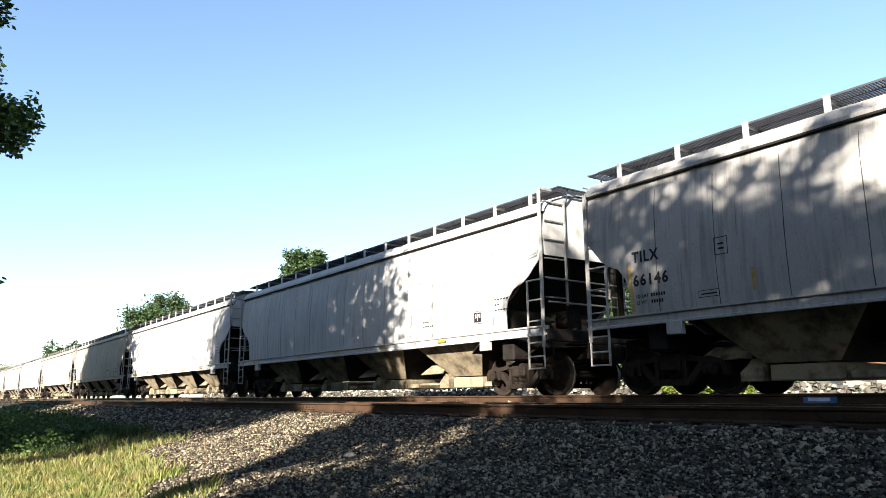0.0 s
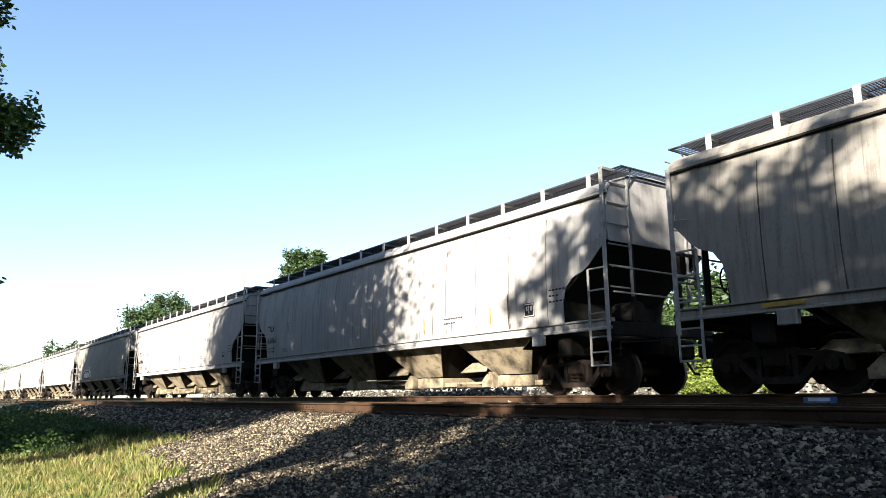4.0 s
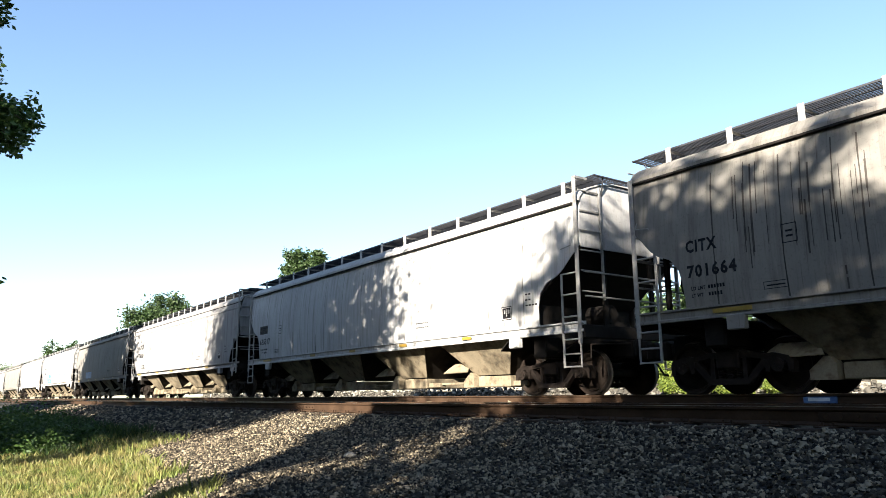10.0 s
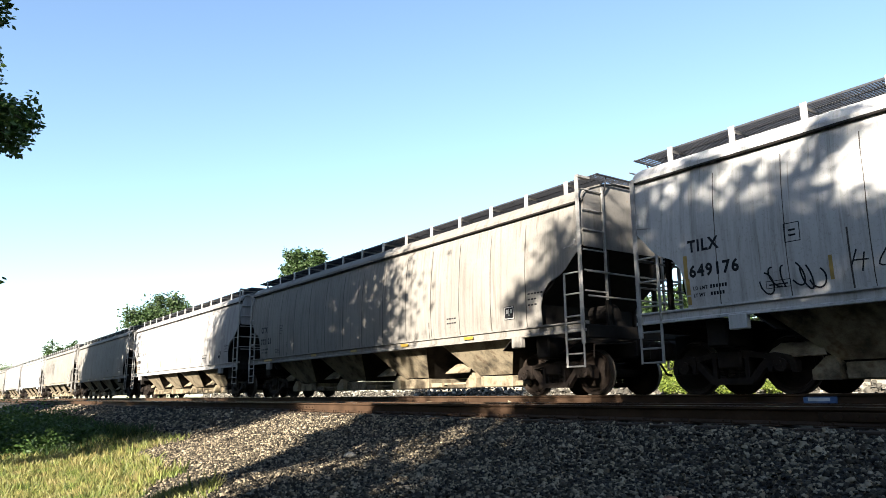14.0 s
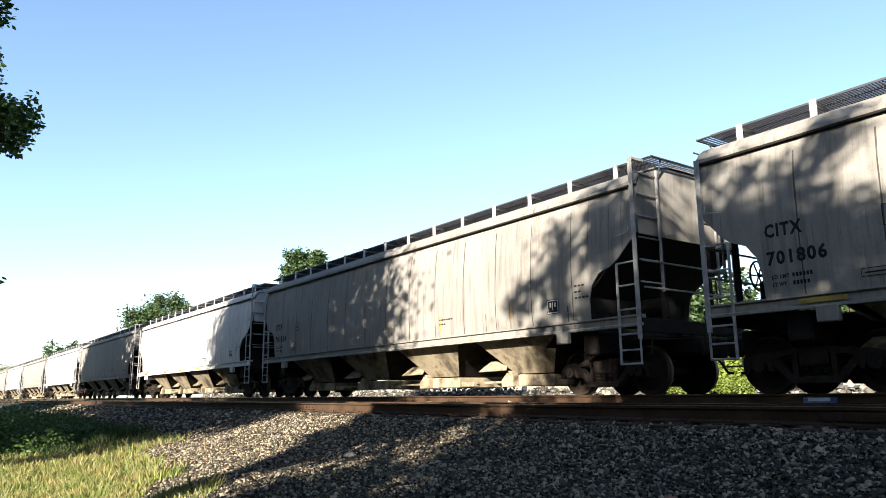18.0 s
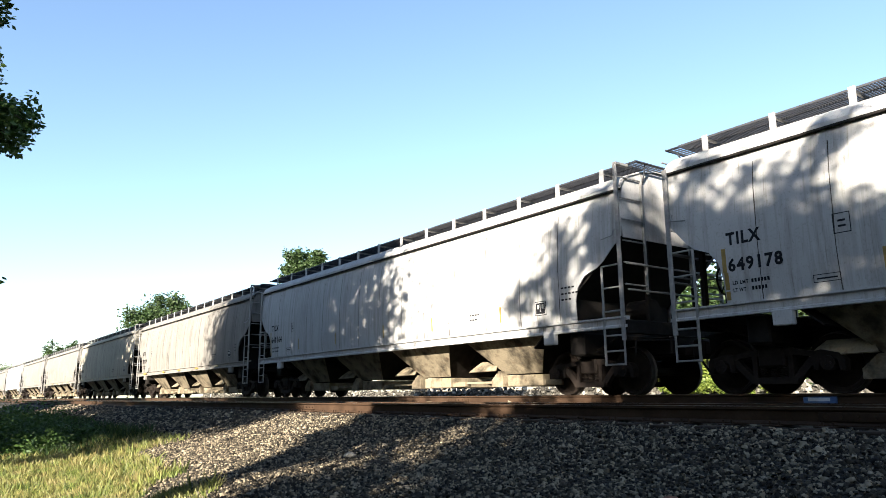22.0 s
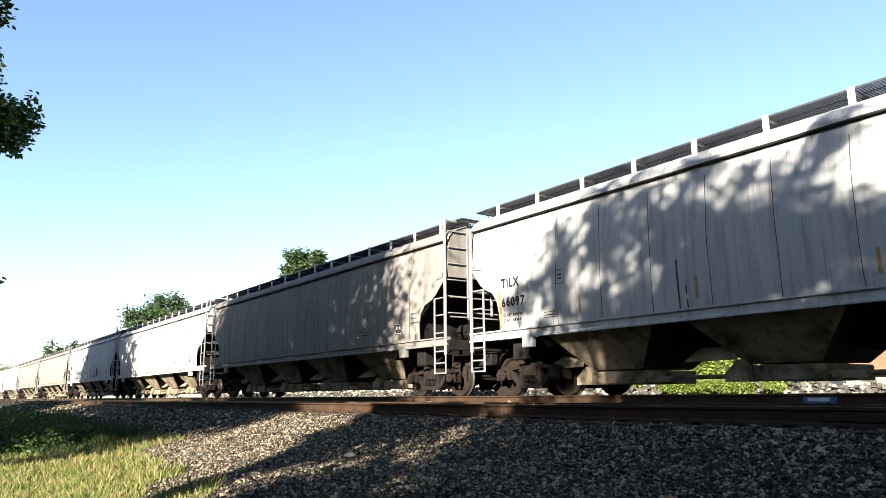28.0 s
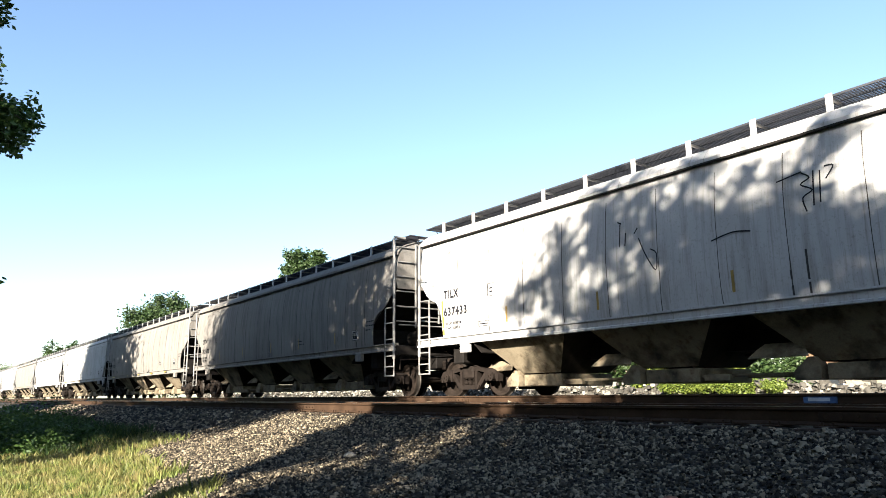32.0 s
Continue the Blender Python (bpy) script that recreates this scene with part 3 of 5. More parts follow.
def hopper_car(kind, paint):
    """One car with all its parts, without marks."""
    flat = kind == "flat"
    car = new("hopper_car")
    shell = part("body", side_sheet(-1, flat), paint, car)
    smooth(shell)
    smooth(part("side_wall", side_sheet(1, flat), paint, car))
    smooth(part("roof", roof_sheet(), paint, car), 25)
    for s in (-1, 1):
        part("end_wall", end_sheet(s, flat), paint, car)
        # slope sheets take the underframe's black steel, not the car's paint
        part("slope_sheet", slope_sheet(s, flat), DARK_STEEL, car, "black sloping end sheet")
    nseam = 13 if not flat else 7
    for x in np.linspace(-7.2, 7.2, nseam):
        part("weld_seam", seam_strip(x, -1, flat, 0.018 if paint in (PAINTS["tan"], PAINTS["cream"]) else 0.011), SEAM, shell)
    # black strip on the near side only: draws the shade under the eave
    bm = box(bmesh.new(), -HALF, HALF, -1.535, -1.50, 3.90, 3.935)
    part("eave_gutter", bm, DARK_STEEL, car)
    if flat:
        for s in (-1, 1):
            part("top_chord", box(bmesh.new(), -HALF, HALF, *sorted((s * 1.535, s * 1.585)), 3.66, 3.72, 0.008), paint, car)
    # hatch trough and its covers
    for i in range(6):
        x0 = -8.1 + i * 2.72
        part("hatch_cover", box(bmesh.new(), x0, x0 + 2.6, -0.32, 0.32, 4.44, 4.56, 0.03), paint, car)
    for s in (-1, 1):
        board = part("running_board", running_board(s), GRATING, car, "dark open steel grating walkway")
        for x in np.linspace(-8.2, 8.2, 17 if flat else 13 if kind == "long" else 14) if s < 0 else ():
            br = part("bracket", BRACKETS[s], None, board)
            br.location = (x, 0, 0)
    for s in (-1, 1):
        bm = bmesh.new()
        for y in np.linspace(-1.2, 1.2, 2):
            rod(bm, (s * (HALF - 0.1), y, 4.49), (s * (HALF + 0.18), y, 4.49), 0.018)
        rod(bm, (s * (HALF + 0.18), -1.22, 4.49), (s * (HALF + 0.18), 1.22, 4.49), 0.022)
        for y in (-0.9, 0.9):
            rod(bm, (s * (HALF + 0.16), y, 4.49), (s * HALF, y * 0.9, 4.12), 0.016)
        for x in np.arange(0, 0.28, 0.07):
            box(bm, *sorted((s * (HALF - 0.1 + x), s * (HALF - 0.088 + x))), -1.2, 1.2, 4.475, 4.5)
        part("crossover_walkway", bm, GRATING, car)
    # sills and ends
    for s in (-1, 1):
        bm = prism(bmesh.new(), [(s * 1.50, 1.24), (s * 1.62, 1.24), (s * 1.62, 1.28), (s * 1.575, 1.30), (s * 1.575, 1.40), (s * 1.62, 1.42), (s * 1.62, 1.45), (s * 1.50, 1.45)], "x", -HALF - 0.05, HALF + 0.05)
        part("side_sill", bm, paint, car)
        for e in (-1, 1):
            part("jacking_pad", box(bmesh.new(), e * 6.9 - 0.16, e * 6.9 + 0.16, *sorted((s * 1.52, s * 1.645)), 1.02, 1.27, 0.015), paint, car)
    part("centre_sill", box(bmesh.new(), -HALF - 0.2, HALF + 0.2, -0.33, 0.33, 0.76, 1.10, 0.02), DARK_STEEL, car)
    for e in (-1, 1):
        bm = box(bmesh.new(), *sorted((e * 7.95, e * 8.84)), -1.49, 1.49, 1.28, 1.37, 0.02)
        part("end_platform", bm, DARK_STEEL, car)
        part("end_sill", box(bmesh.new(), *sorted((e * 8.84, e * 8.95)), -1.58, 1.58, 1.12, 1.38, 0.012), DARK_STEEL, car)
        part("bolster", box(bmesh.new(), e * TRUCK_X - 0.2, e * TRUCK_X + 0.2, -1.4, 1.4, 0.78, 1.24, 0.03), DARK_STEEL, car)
        truck(car, e * TRUCK_X, e > 0)
        bm = box(bmesh.new(), *sorted((e * 8.9, e * 9.42)), -0.12, 0.12, 0.72, 0.98, 0.03)
        box(bm, *sorted((e * 9.28, e * 9.50)), -0.20, 0.14, 0.66, 1.04, 0.05)
        part("coupler", bm, TRUCK_STEEL, car)
        bm = rod(bmesh.new(), (e * 8.95, 0.3, 0.85), (e * 9.15, 0.32, 0.62), 0.024)
        rod(bm, (e * 9.15, 0.32, 0.62), (e * 9.32, 0.30, 0.40), 0.024)
        rod(bm, (e * 9.32, 0.30, 0.40), (e * 9.48, 0.22, 0.38), 0.026)
        part("air_hose", bm, INK, car)
        bm = rod(bmesh.new(), (e * 9.02, -1.5, 0.98), (e * 9.02, -0.2, 1.05), 0.016)
        rod(bm, (e * 9.02, -1.5, 0.98), (e * 9.02, -1.52, 0.72), 0.016)
        part("uncoupling_lever", bm, TRUCK_STEEL, car)
        bm = rod(bmesh.new(), (e * 8.55, -1.1, 1.2), (e * 6.9, -1.0, 0.62), 0.02)
        part("brake_rod", bm, TRUCK_STEEL, car)
        # stanchions below the end wall
        for y in (-0.75, 0.75):
            part("stanchion", box(bmesh.new(), e * 8.78 - 0.04, e * 8.78 + 0.04, y - 0.05, y + 0.05, 1.36, 3.05, 0.006), DARK_STEEL, car)
        foot = 0.98 if flat else 0.54
        for s in (-1, 1):
            bm = box(bmesh.new(), *sorted((e * 8.80, e * 8.89)), *sorted((s * 1.585, s * 1.625)), 1.0, 4.40 if e > 0 else 3.98, 0.008)
            if e > 0:
                box(bm, *sorted((e * 8.80, e * 8.89)), *sorted((s * 1.24, s * 1.61)), 4.40, 4.46, 0.008)
            box(bm, *sorted((e * 8.36, e * 8.41)), *sorted((s * 1.59, s * 1.62)), foot, 2.44, 0.005)
            for z in (2.42, 2.0, 1.56, 1.1) if flat else (2.44, 2.01, 1.56, 1.10, 0.81, 0.56):
                rod(bm, (e * 8.38, s * 1.605, z), (e * 8.85, s * 1.605, z), 0.018)
            if not flat:
                rod(bm, (e * 8.85, s * 1.605, 1.1), (e * 8.85, s * 1.605, 0.54), 0.02)
            part("side_ladder", bm, LADDER_STEEL, car, "white steel corner ladder")
            if flat:
                part("corner_bracket", prism(bmesh.new(), [(e * 8.22, 1.24), (e * 8.72, 1.24), (e * 8.66, 1.12), (e * 8.54, 1.04), (e * 8.50, 0.88), (e * 8.40, 0.88), (e * 8.36, 1.04), (e * 8.24, 1.10)], "y", *sorted((s * 1.60, s * 1.622))), paint, car)
            bm = bmesh.new()
            xo = e * (HALF + 0.04)
            box(bm, xo - 0.022, xo + 0.022, s * 0.92 - 0.025, s * 0.92 + 0.025, 1.9, 4.28, 0.004)
            for z in np.arange(2.05, 4.3, 0.42):
                rod(bm, (xo, s * 0.92, z), (xo, s * 1.56, z), 0.017)
            part("end_ladder", bm, LADDER_STEEL, car)
            bm = rod(bmesh.new(), (e * 8.74, s * 1.62, 2.9 if flat else 3.12), (e * 8.74, s * 1.66, 2.8 if flat else 3.0), 0.012)
            rod(bm, (e * 8.74, s * 1.66, 2.8 if flat else 3.0), (e * 8.45, s * 1.66, 2.76 if flat else 2.96), 0.012)
            part("grab_iron", bm, LADDER_STEEL, car)
        bm = bmesh.new()
        rod(bm, (e * 8.93, -1.5, 1.95), (e * 8.93, 1.5, 1.95), 0.02)
        rod(bm, (e * 8.93, -1.5, 2.45), (e * 8.93, 1.5, 2.45), 0.02)
        part("hand_rail", bm, LADDER_STEEL, car)
    # rear end only: a black plate keeps the recess as dark as its shade
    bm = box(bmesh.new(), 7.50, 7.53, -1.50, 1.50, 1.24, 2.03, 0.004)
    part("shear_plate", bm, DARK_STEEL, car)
    # brake gear on one end
    bm = rod(bmesh.new(), (8.2, -0.55, 1.65), (8.75, -0.55, 1.65), 0.2, 12)
    part("air_reservoir", bm, DARK_STEEL, car)
    bm, hub = bmesh.new(), Vector((-8.86, 0.05, 2.10))
    ring = [hub + Vector((0, 0.27 * math.cos(a), 0.27 * math.sin(a))) for a in np.linspace(0, 2 * math.pi, 18, endpoint=False)]
    for k in range(18):
        rod(bm, ring[k], ring[(k + 1) % 18], 0.018, 5)
    for k in range(0, 18, 3):
        rod(bm, hub, ring[k], 0.014, 5)
    rod(bm, hub, hub + Vector((0.25, 0, 0)), 0.03, 8)
    part("brake_wheel", bm, DARK_STEEL, car)
    part("brake_valve", box(bmesh.new(), -8.5, -8.1, -0.6, -0.2, 1.45, 1.9, 0.03), DARK_STEEL, car)
    # hoppers and gates
    for cx in (-5.17, -1.72, 1.72, 5.17):
        hp = part("hopper", hopper_plate(cx, -1), HOPPER, car, "dusty brown hopper side plate")
        part("far_plate", hopper_plate(cx, 1), HOPPER, hp)
        # the floors' shade is in their black colour; the side plates keep theirs
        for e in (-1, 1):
            part("slope_floor", hopper_slope(cx, e), SHADED_STEEL, hp, "sloping hopper floor, coloured black as in shade")
        part("gate", box(bmesh.new(), cx - 0.52, cx + 0.66, -0.84, 0.84, 0.21, 0.47, 0.02), HOPPER, hp)
        part("gate_rack", box(bmesh.new(), cx + 0.74, cx + 1.25, -0.82, -0.62, 0.23, 0.345, 0.012), HOPPER, hp)
        part("gate_pan", gate_pan(cx), HOPPER, hp, "pale dusty sloping pan beside the gate")
        block = prism(bmesh.new(), [(cx - 0.98, 0.21), (cx - 0.98, 0.36), (cx - 0.86, 0.46), (cx - 0.74, 0.57), (cx - 0.64, 0.57), (cx - 0.56, 0.44), (cx - 0.56, 0.21)], "y", -0.95, -0.72)
        part("crank_block", block, HOPPER, hp)
    for s in (-1, 1):
        part("gate_rail", box(bmesh.new(), -5.8, 5.8, *sorted((s * 0.70, s * 0.76)), 0.295, 0.345), HOPPER, car)
    part("train_pipe", rod(bmesh.new(), (-8.9, 0.42, 0.72), (8.9, 0.42, 0.72), 0.03), DARK_STEEL, car)
    return car


MODELS = {}


# the train, from its head to the last car: mark, number, kind, paint
TRAIN = (
    ("", "", "curved", "cream"), ("", "", "curved", "cream"), ("", "", "curved", "white"), ("", "", "curved", "cream"),
    ("", "", "curved", "cream"), ("", "", "curved", "white"), ("", "", "curved", "white"),
    ("TILX", "66146", "long", "slate"), ("CITX", "701817", "curved", "tan"), ("TILX", "637868", "curved", "slate"),
    ("TILX", "66061", "long", "slate"), ("", "", "curved", "tan"), ("AOKX", "", "flat", "grey"), ("AOKX", "78695", "flat", "grey"),
    ("CITX", "701821", "curved", "tan"), ("AOKX", "78606", "flat", "slate"), ("CEFX", "635317", "curved", "white"),
    ("CITX", "701664", "curved", "tan"), ("CITX", "701517", "curved", "tan"), ("TILX", "66084", "long", "slate"),
    ("CITX", "702121", "curved", "tan"), ("TILX", "649176", "curved", "grey"), ("", "", "curved", "tan"), ("", "", "curved", "white"),
    ("CITX", "701824", "curved", "tan"), ("CITX", "701806", "curved", "tan"), ("CITX", "701873", "curved", "cream"),
    ("CITX", "702129", "curved", "tan"), ("TILX", "649164", "curved", "white"), ("TILX", "649178", "curved", "white"),
    ("CEFX", "201347", "curved", "tan"), ("CITX", "701877", "curved", "tan"), ("CEFX", "635327", "curved", "grey"),
    ("", "", "curved", "white"), ("", "", "curved", "tan"), ("TILX", "66097", "long", "grey"), ("AOKX", "78618", "flat", "white"),
    ("CITX", "701921", "curved", "tan"), ("CITX", "702078", "curved", "tan"), ("TILX", "637433", "curved", "white"), ("", "", "curved", "tan"),
)
# where the front of each car stands at the start, from the car that the list's eighth row names
FRONTS = (-9.72, 9.57, 28.92, 48.2, 67.45, 86.7, 105.89, 125.06, 144.17, 163.25, 182.38, 201.49, 220.59, 239.68, 258.77, 277.85, 296.93, 316.0, 335.12, 354.12, 373.03, 391.9, 410.72, 429.47, 448.11, 466.8, 485.5, 504.2, 522.95, 541.7, 560.48, 579.32, 598.26, 617.2)
TRAVEL = ((0, 0.0), (0.5, 9.42), (1, 19.79), (1.5, 28.17), (2, 37.11), (2.5, 46.99), (3, 56.79), (3.3, 61.87), (5.5, 104.39), (6, 112.64), (6.5, 123.33), (7, 132.58), (7.5, 143.0), (8, 153.1), (8.5, 161.98), (9, 172.14), (9.5, 181.19), (10, 190.93), (10.5, 200.32), (11, 209.84), (11.5, 219.31), (12, 229.49), (12.5, 238.19), (13, 248.38), (13.5, 257.15), (14, 267.28), (14.5, 276.33), (16.5, 314.88), (17, 324.96), (17.5, 334.07), (18, 342.22), (18.5, 351.84), (19, 361.2), (19.5, 371.94), (20, 381.21), (20.5, 390.71), (21, 400.36), (21.5, 409.85), (22, 418.49), (22.5, 429.46), (23, 438.42), (23.5, 448.91), (24, 459.2), (24.5, 468.58), (25, 478.13), (25.5, 487.43), (28, 536.41), (28.3, 541.52), (29, 555.44), (29.3, 560.79), (30, 575.1), (30.8, 590.04), (31, 594.52), (31.6, 605.7), (32, 613.94))
PAINT_WORDS = {"grey": "pale grey", "slate": "dull grey", "tan": "sand-coloured", "cream": "cream", "white": "chalky white"}
KIND_WORDS = {"curved": "round-sided four-bay", "long": "long-panelled four-bay", "flat": "flat-sided four-bay"}
CARS = []


def blob(cx, cz, w, h, rng, flat, out):
    """A rounded spray-painted shape."""
    bm = bmesh.new()
    n = 32
    ring = []
    ph = rng.uniform(0, 6)
    for i in range(n):
        a = 2 * math.pi * i / n
        k = 1 + 0.07 * math.sin(2 * a + ph) + 0.06 * math.sin(3 * a + 2 * ph)
        ring.append(bm.verts.new(on_side(cx + 0.5 * w * k * math.copysign(abs(math.cos(a)) ** 0.7, math.cos(a)), cz + 0.5 * h * k * math.copysign(abs(math.sin(a)) ** 0.7, math.sin(a)), out, flat)))
    mid = bm.verts.new(on_side(cx, cz, out, flat))
    for i in range(n):
        bm.faces.new((ring[i], ring[(i + 1) % n], mid))
    return bm


def scrawl(x, z, w, h, rng, count=9):
    """Loose looping pen lines, no letters."""
    loops = []
    for k in range(count):
        cx, cz = x + w * (k + 0.5) / count, z + h * rng.uniform(0.35, 0.65)
        rx, rz, a0, tilt = w / count * rng.uniform(0.4, 0.8), h * rng.uniform(0.25, 0.5), rng.uniform(0, 6), rng.uniform(-0.4, 0.4)
        span = rng.uniform(2.5, 5.5)
        turns = [a0 + span * i / 9 for i in range(10)]
        loops.append([(cx + rx * math.cos(a) + tilt * rz * math.sin(a), cz + rz * math.sin(a)) for a in turns])
    return loops


def mark_car(car, mark, number, kind, index):
    """Stencilled marks on the near side."""
    flat = kind == "flat"
    rng = random.Random(100 + index)
    x0 = -HALF + (1.31 if flat else 1.13)
    zl, zn, high = (2.80, 2.30, 0.26) if flat else (2.40, 1.965, 0.205)
    if mark:
        part("lettering", lettering(mark, x0, zl, high, 1.14 if flat else 0.60, flat), None, car, "black stencilled reporting mark")
    if number:
        part("lettering", lettering(number, x0, zn, high, (0.21 if flat else 0.155) * len(number), flat), None, car, "black stencilled car number")
    if mark:
        xw, zw, hw = (x0 + 0.70, (1.80, 1.67), 0.075) if flat else (x0 + 0.05, (1.74, 1.62), 0.06)
        rows = []
        for word, wide, z in (("LD LMT", 4.6, zw[0]), ("LT WT", 3.7, zw[1])):
            part("lettering", lettering(word, xw, z, hw, hw * wide, flat), None, car, "small black stencilled words")
            rows += [(xw + hw * 5.4 + j * hw * 0.9, z, hw * 0.62, hw) for j in range(6 if z == zw[0] else 5)]
        xf, zf = (x0 + 2.35, 2.62) if flat else (x0 + 1.72, 2.27)
        rows += frame_mark(xf, zf, 0.25, 0.30, 0.013)
        rows += [(xf + 0.07, zf + 0.09, 0.11, 0.03), (xf + 0.07, zf + 0.17, 0.11, 0.03)]
        rows += frame_mark(x0 + 1.35, 1.60, 0.40, 0.12, 0.010) + [(x0 + 1.40, 1.645, 0.3, 0.022)]
        tagged(part("stencil_block", bars(rows, flat), INK, car), kind="stuff")
    if mark == "CEFX" and number != "201347":
        part("backing_block", bars([(x0 - 0.06, zl - 0.05, 0.74, 0.31)], False, 0.004), SEAM, car, "dark grey block behind the mark")
    if mark == "TILX":
        part("warning_strip", bars([(x0 - 0.085, 1.5, 0.075, 0.45), (x0 - 0.105, 1.95, 0.075, 0.40)], flat), OCHRE, car, "dull yellow upright strip")
    xr = HALF - 2.4
    part("inspection_panel", bars([(xr, 1.66, 0.34, 0.30)], flat), INK, car, "black inspection stencil panel")
    part("inspection_mark", bars(frame_mark(xr + 0.015, 1.675, 0.31, 0.27, 0.02) + [(xr + 0.08, 1.80, 0.05, 0.09), (xr + 0.155, 1.74, 0.02, 0.16), (xr + 0.21, 1.80, 0.06, 0.09)], flat, 0.010), WHITE_STEEL, car)
    rows = [(xr + 0.8 + 0.1 * j, 1.9 + 0.12 * k, 0.07, 0.035) for k in range(3) for j in range(rng.randint(2, 5))]
    xs0 = xr - rng.uniform(2, 4)
    rows += [(xs0 + 0.1 * j, 1.75 + 0.11 * k, 0.07, 0.035) for k in range(2) for j in range(rng.randint(3, 8))]
    tagged(part("stencil_block", bars(rows, flat), INK, car), kind="stuff")
    for k in range(rng.randint(2, 4)):
        part("dirt_drip", bars([(rng.uniform(-7, 7.5), 1.46, rng.uniform(0.015, 0.04), rng.uniform(0.3, 0.9))], flat, 0.005), SEAM, car, "black dirt drip")
    if mark == "TILX" or rng.random() < 0.25:
        for x in (-5.4, -2.7, 0.2, 2.6, 5.3):
            part("reflector", bars([(x, 1.62, 0.055, 0.36)], flat), OCHRE, car, "faded amber reflector strip")
    else:
        for x in (-7.3, -3.3, -0.6, 2.2, 5.0):
            ob = part("reflector", box(bmesh.new(), x, x + (0.7 if x < -7 else 0.36), -1.626, -1.618, 1.315, 1.385), YELLOW, car, "yellow reflector strip")


def ribbon(bm, pts, pen, flat, out):
    """One sprayed stroke through (x, z) points."""
    prev = None
    for i, (x, z) in enumerate(pts):
        a, b = pts[max(0, i - 1)], pts[min(len(pts) - 1, i + 1)]
        dx, dz = b[0] - a[0], b[1] - a[1]
        n = math.hypot(dx, dz) or 1.0
        ux, uz = -dz / n * pen / 2, dx / n * pen / 2
        pair = [bm.verts.new(on_side(x + ux, z + uz, out, flat)), bm.verts.new(on_side(x - ux, z - uz, out, flat))]
        if prev:
            bm.faces.new((prev[0], prev[1], pair[1], pair[0]))
        prev = pair
    return bm


def curve_through(pts, steps=4):
    """A smooth line through (x, z) points."""
    q = [pts[0]] + list(pts) + [pts[-1]]
    line = []
    for k in range(1, len(q) - 2):
        for j in range(steps):
            t = j / steps
            line.append(tuple(0.5 * (2 * b + (c - a) * t + (2 * a - 5 * b + 4 * c - d) * t * t + (3 * b - a - 3 * c + d) * t ** 3) for a, b, c, d in zip(*q[k - 1:k + 3])))
    return line + [pts[-1]]


def strokes(car, lines, pen, material, flat, label, out=0.012, curved=True):
    """Pen strokes, each one a part."""
    for k, pts in enumerate(lines):
        part("graffiti", ribbon(bmesh.new(), curve_through(pts) if curved else pts, pen, flat, out + 0.0004 * k), material, car, label)


def patch(car, outline, material, flat, label, out=0.007):
    """A sprayed field inside a closed outline."""
    bm = bmesh.new()
    bm.faces.new([bm.verts.new(on_side(x, max(z, 1.47), out, flat)) for x, z in outline])
    bmesh.ops.triangulate(bm, faces=bm.faces[:])
    return part("graffiti", bm, material, car, label)


def bubbles(car, specs, fill, line, flat, seed, label, rim=0.05, shadow=None, out=0.009):
    """Round bubble shapes (x, z, width, height), each outlined, over a common drop shadow."""
    for k, (cx, cz, w, h) in enumerate(specs):
        lift = out + 0.001 * k
        cz = max(cz, 1.47 + h * 0.5)
        if shadow:
            part("graffiti", blob(cx + 0.03, cz, w + 0.11, h + 0.09, random.Random(seed + k), flat, 0.006 + 0.0002 * k), shadow, car, "sprayed drop shadow")
        part("graffiti", blob(cx, cz, w + rim, h + rim, random.Random(seed + k), flat, lift), line, car, label)
        part("graffiti", blob(cx, cz, w - rim * 0.4, h - rim * 0.4, random.Random(seed + k), flat, lift + 0.0005), fill, car)
        if k % 3 == 0 and h > 0.4:
            slit = [(cx - 0.1 * w, cz - 0.2 * h), (cx - 0.04 * w, cz), (cx + 0.02 * w, cz + 0.2 * h)]
            part("graffiti", ribbon(bmesh.new(), curve_through(slit), 0.022, flat, lift + 0.0008), line, car)


# angular shapes like no letter, in a unit square
GLYPHS = (
    ((.5, -.5), (-.4, -.42), (-.55, .1), (.1, .05), (.05, .3), (-.5, .22), (-.4, .5), (.3, .46), (.58, .2), (.2, -.08), (-.1, -.14), (.4, -.3)),
    ((-.55, -.5), (-.1, -.3), (.05, -.5), (.55, -.35), (.3, 0), (.6, .5), (.1, .28), (-.12, .55), (-.3, .2), (-.6, .1)),
    ((-.5, -.3), (.1, -.5), (.5, -.4), (.2, -.22), (.48, -.05), (.1, .1), (.5, .35), (.1, .5), (-.2, .3), (-.55, .45), (-.3, .05)),
    ((-.35, -.5), (.2, -.42), (.5, -.5), (.45, .1), (.6, .3), (.25, .5), (.12, .1), (-.15, .5), (-.5, .35), (-.25, -.05), (-.55, -.25)),
)


def wild(car, specs, fill, line, flat, seed, label, pen=0.035, out=0.010):
    """Interlocked angular shapes (x, z, width, height), each outlined."""
    rng = random.Random(seed)
    for k, (cx, cz, w, h) in enumerate(specs):
        cz = max(cz, 1.48 + h / 2)
        lean = rng.uniform(-0.1, 0.25)
        ring = [(cx + w * 1.2 * (a + rng.uniform(-0.09, 0.09)) + lean * b * h, cz + h * (b + rng.uniform(-0.06, 0.06))) for a, b in GLYPHS[(k * 3 + seed) % 4]]
        lift = out + 0.0012 * k
        patch(car, ring, fill, flat, label, lift)
        part("graffiti", ribbon(bmesh.new(), ring + ring[:1], pen, flat, lift + 0.0005), line, car)


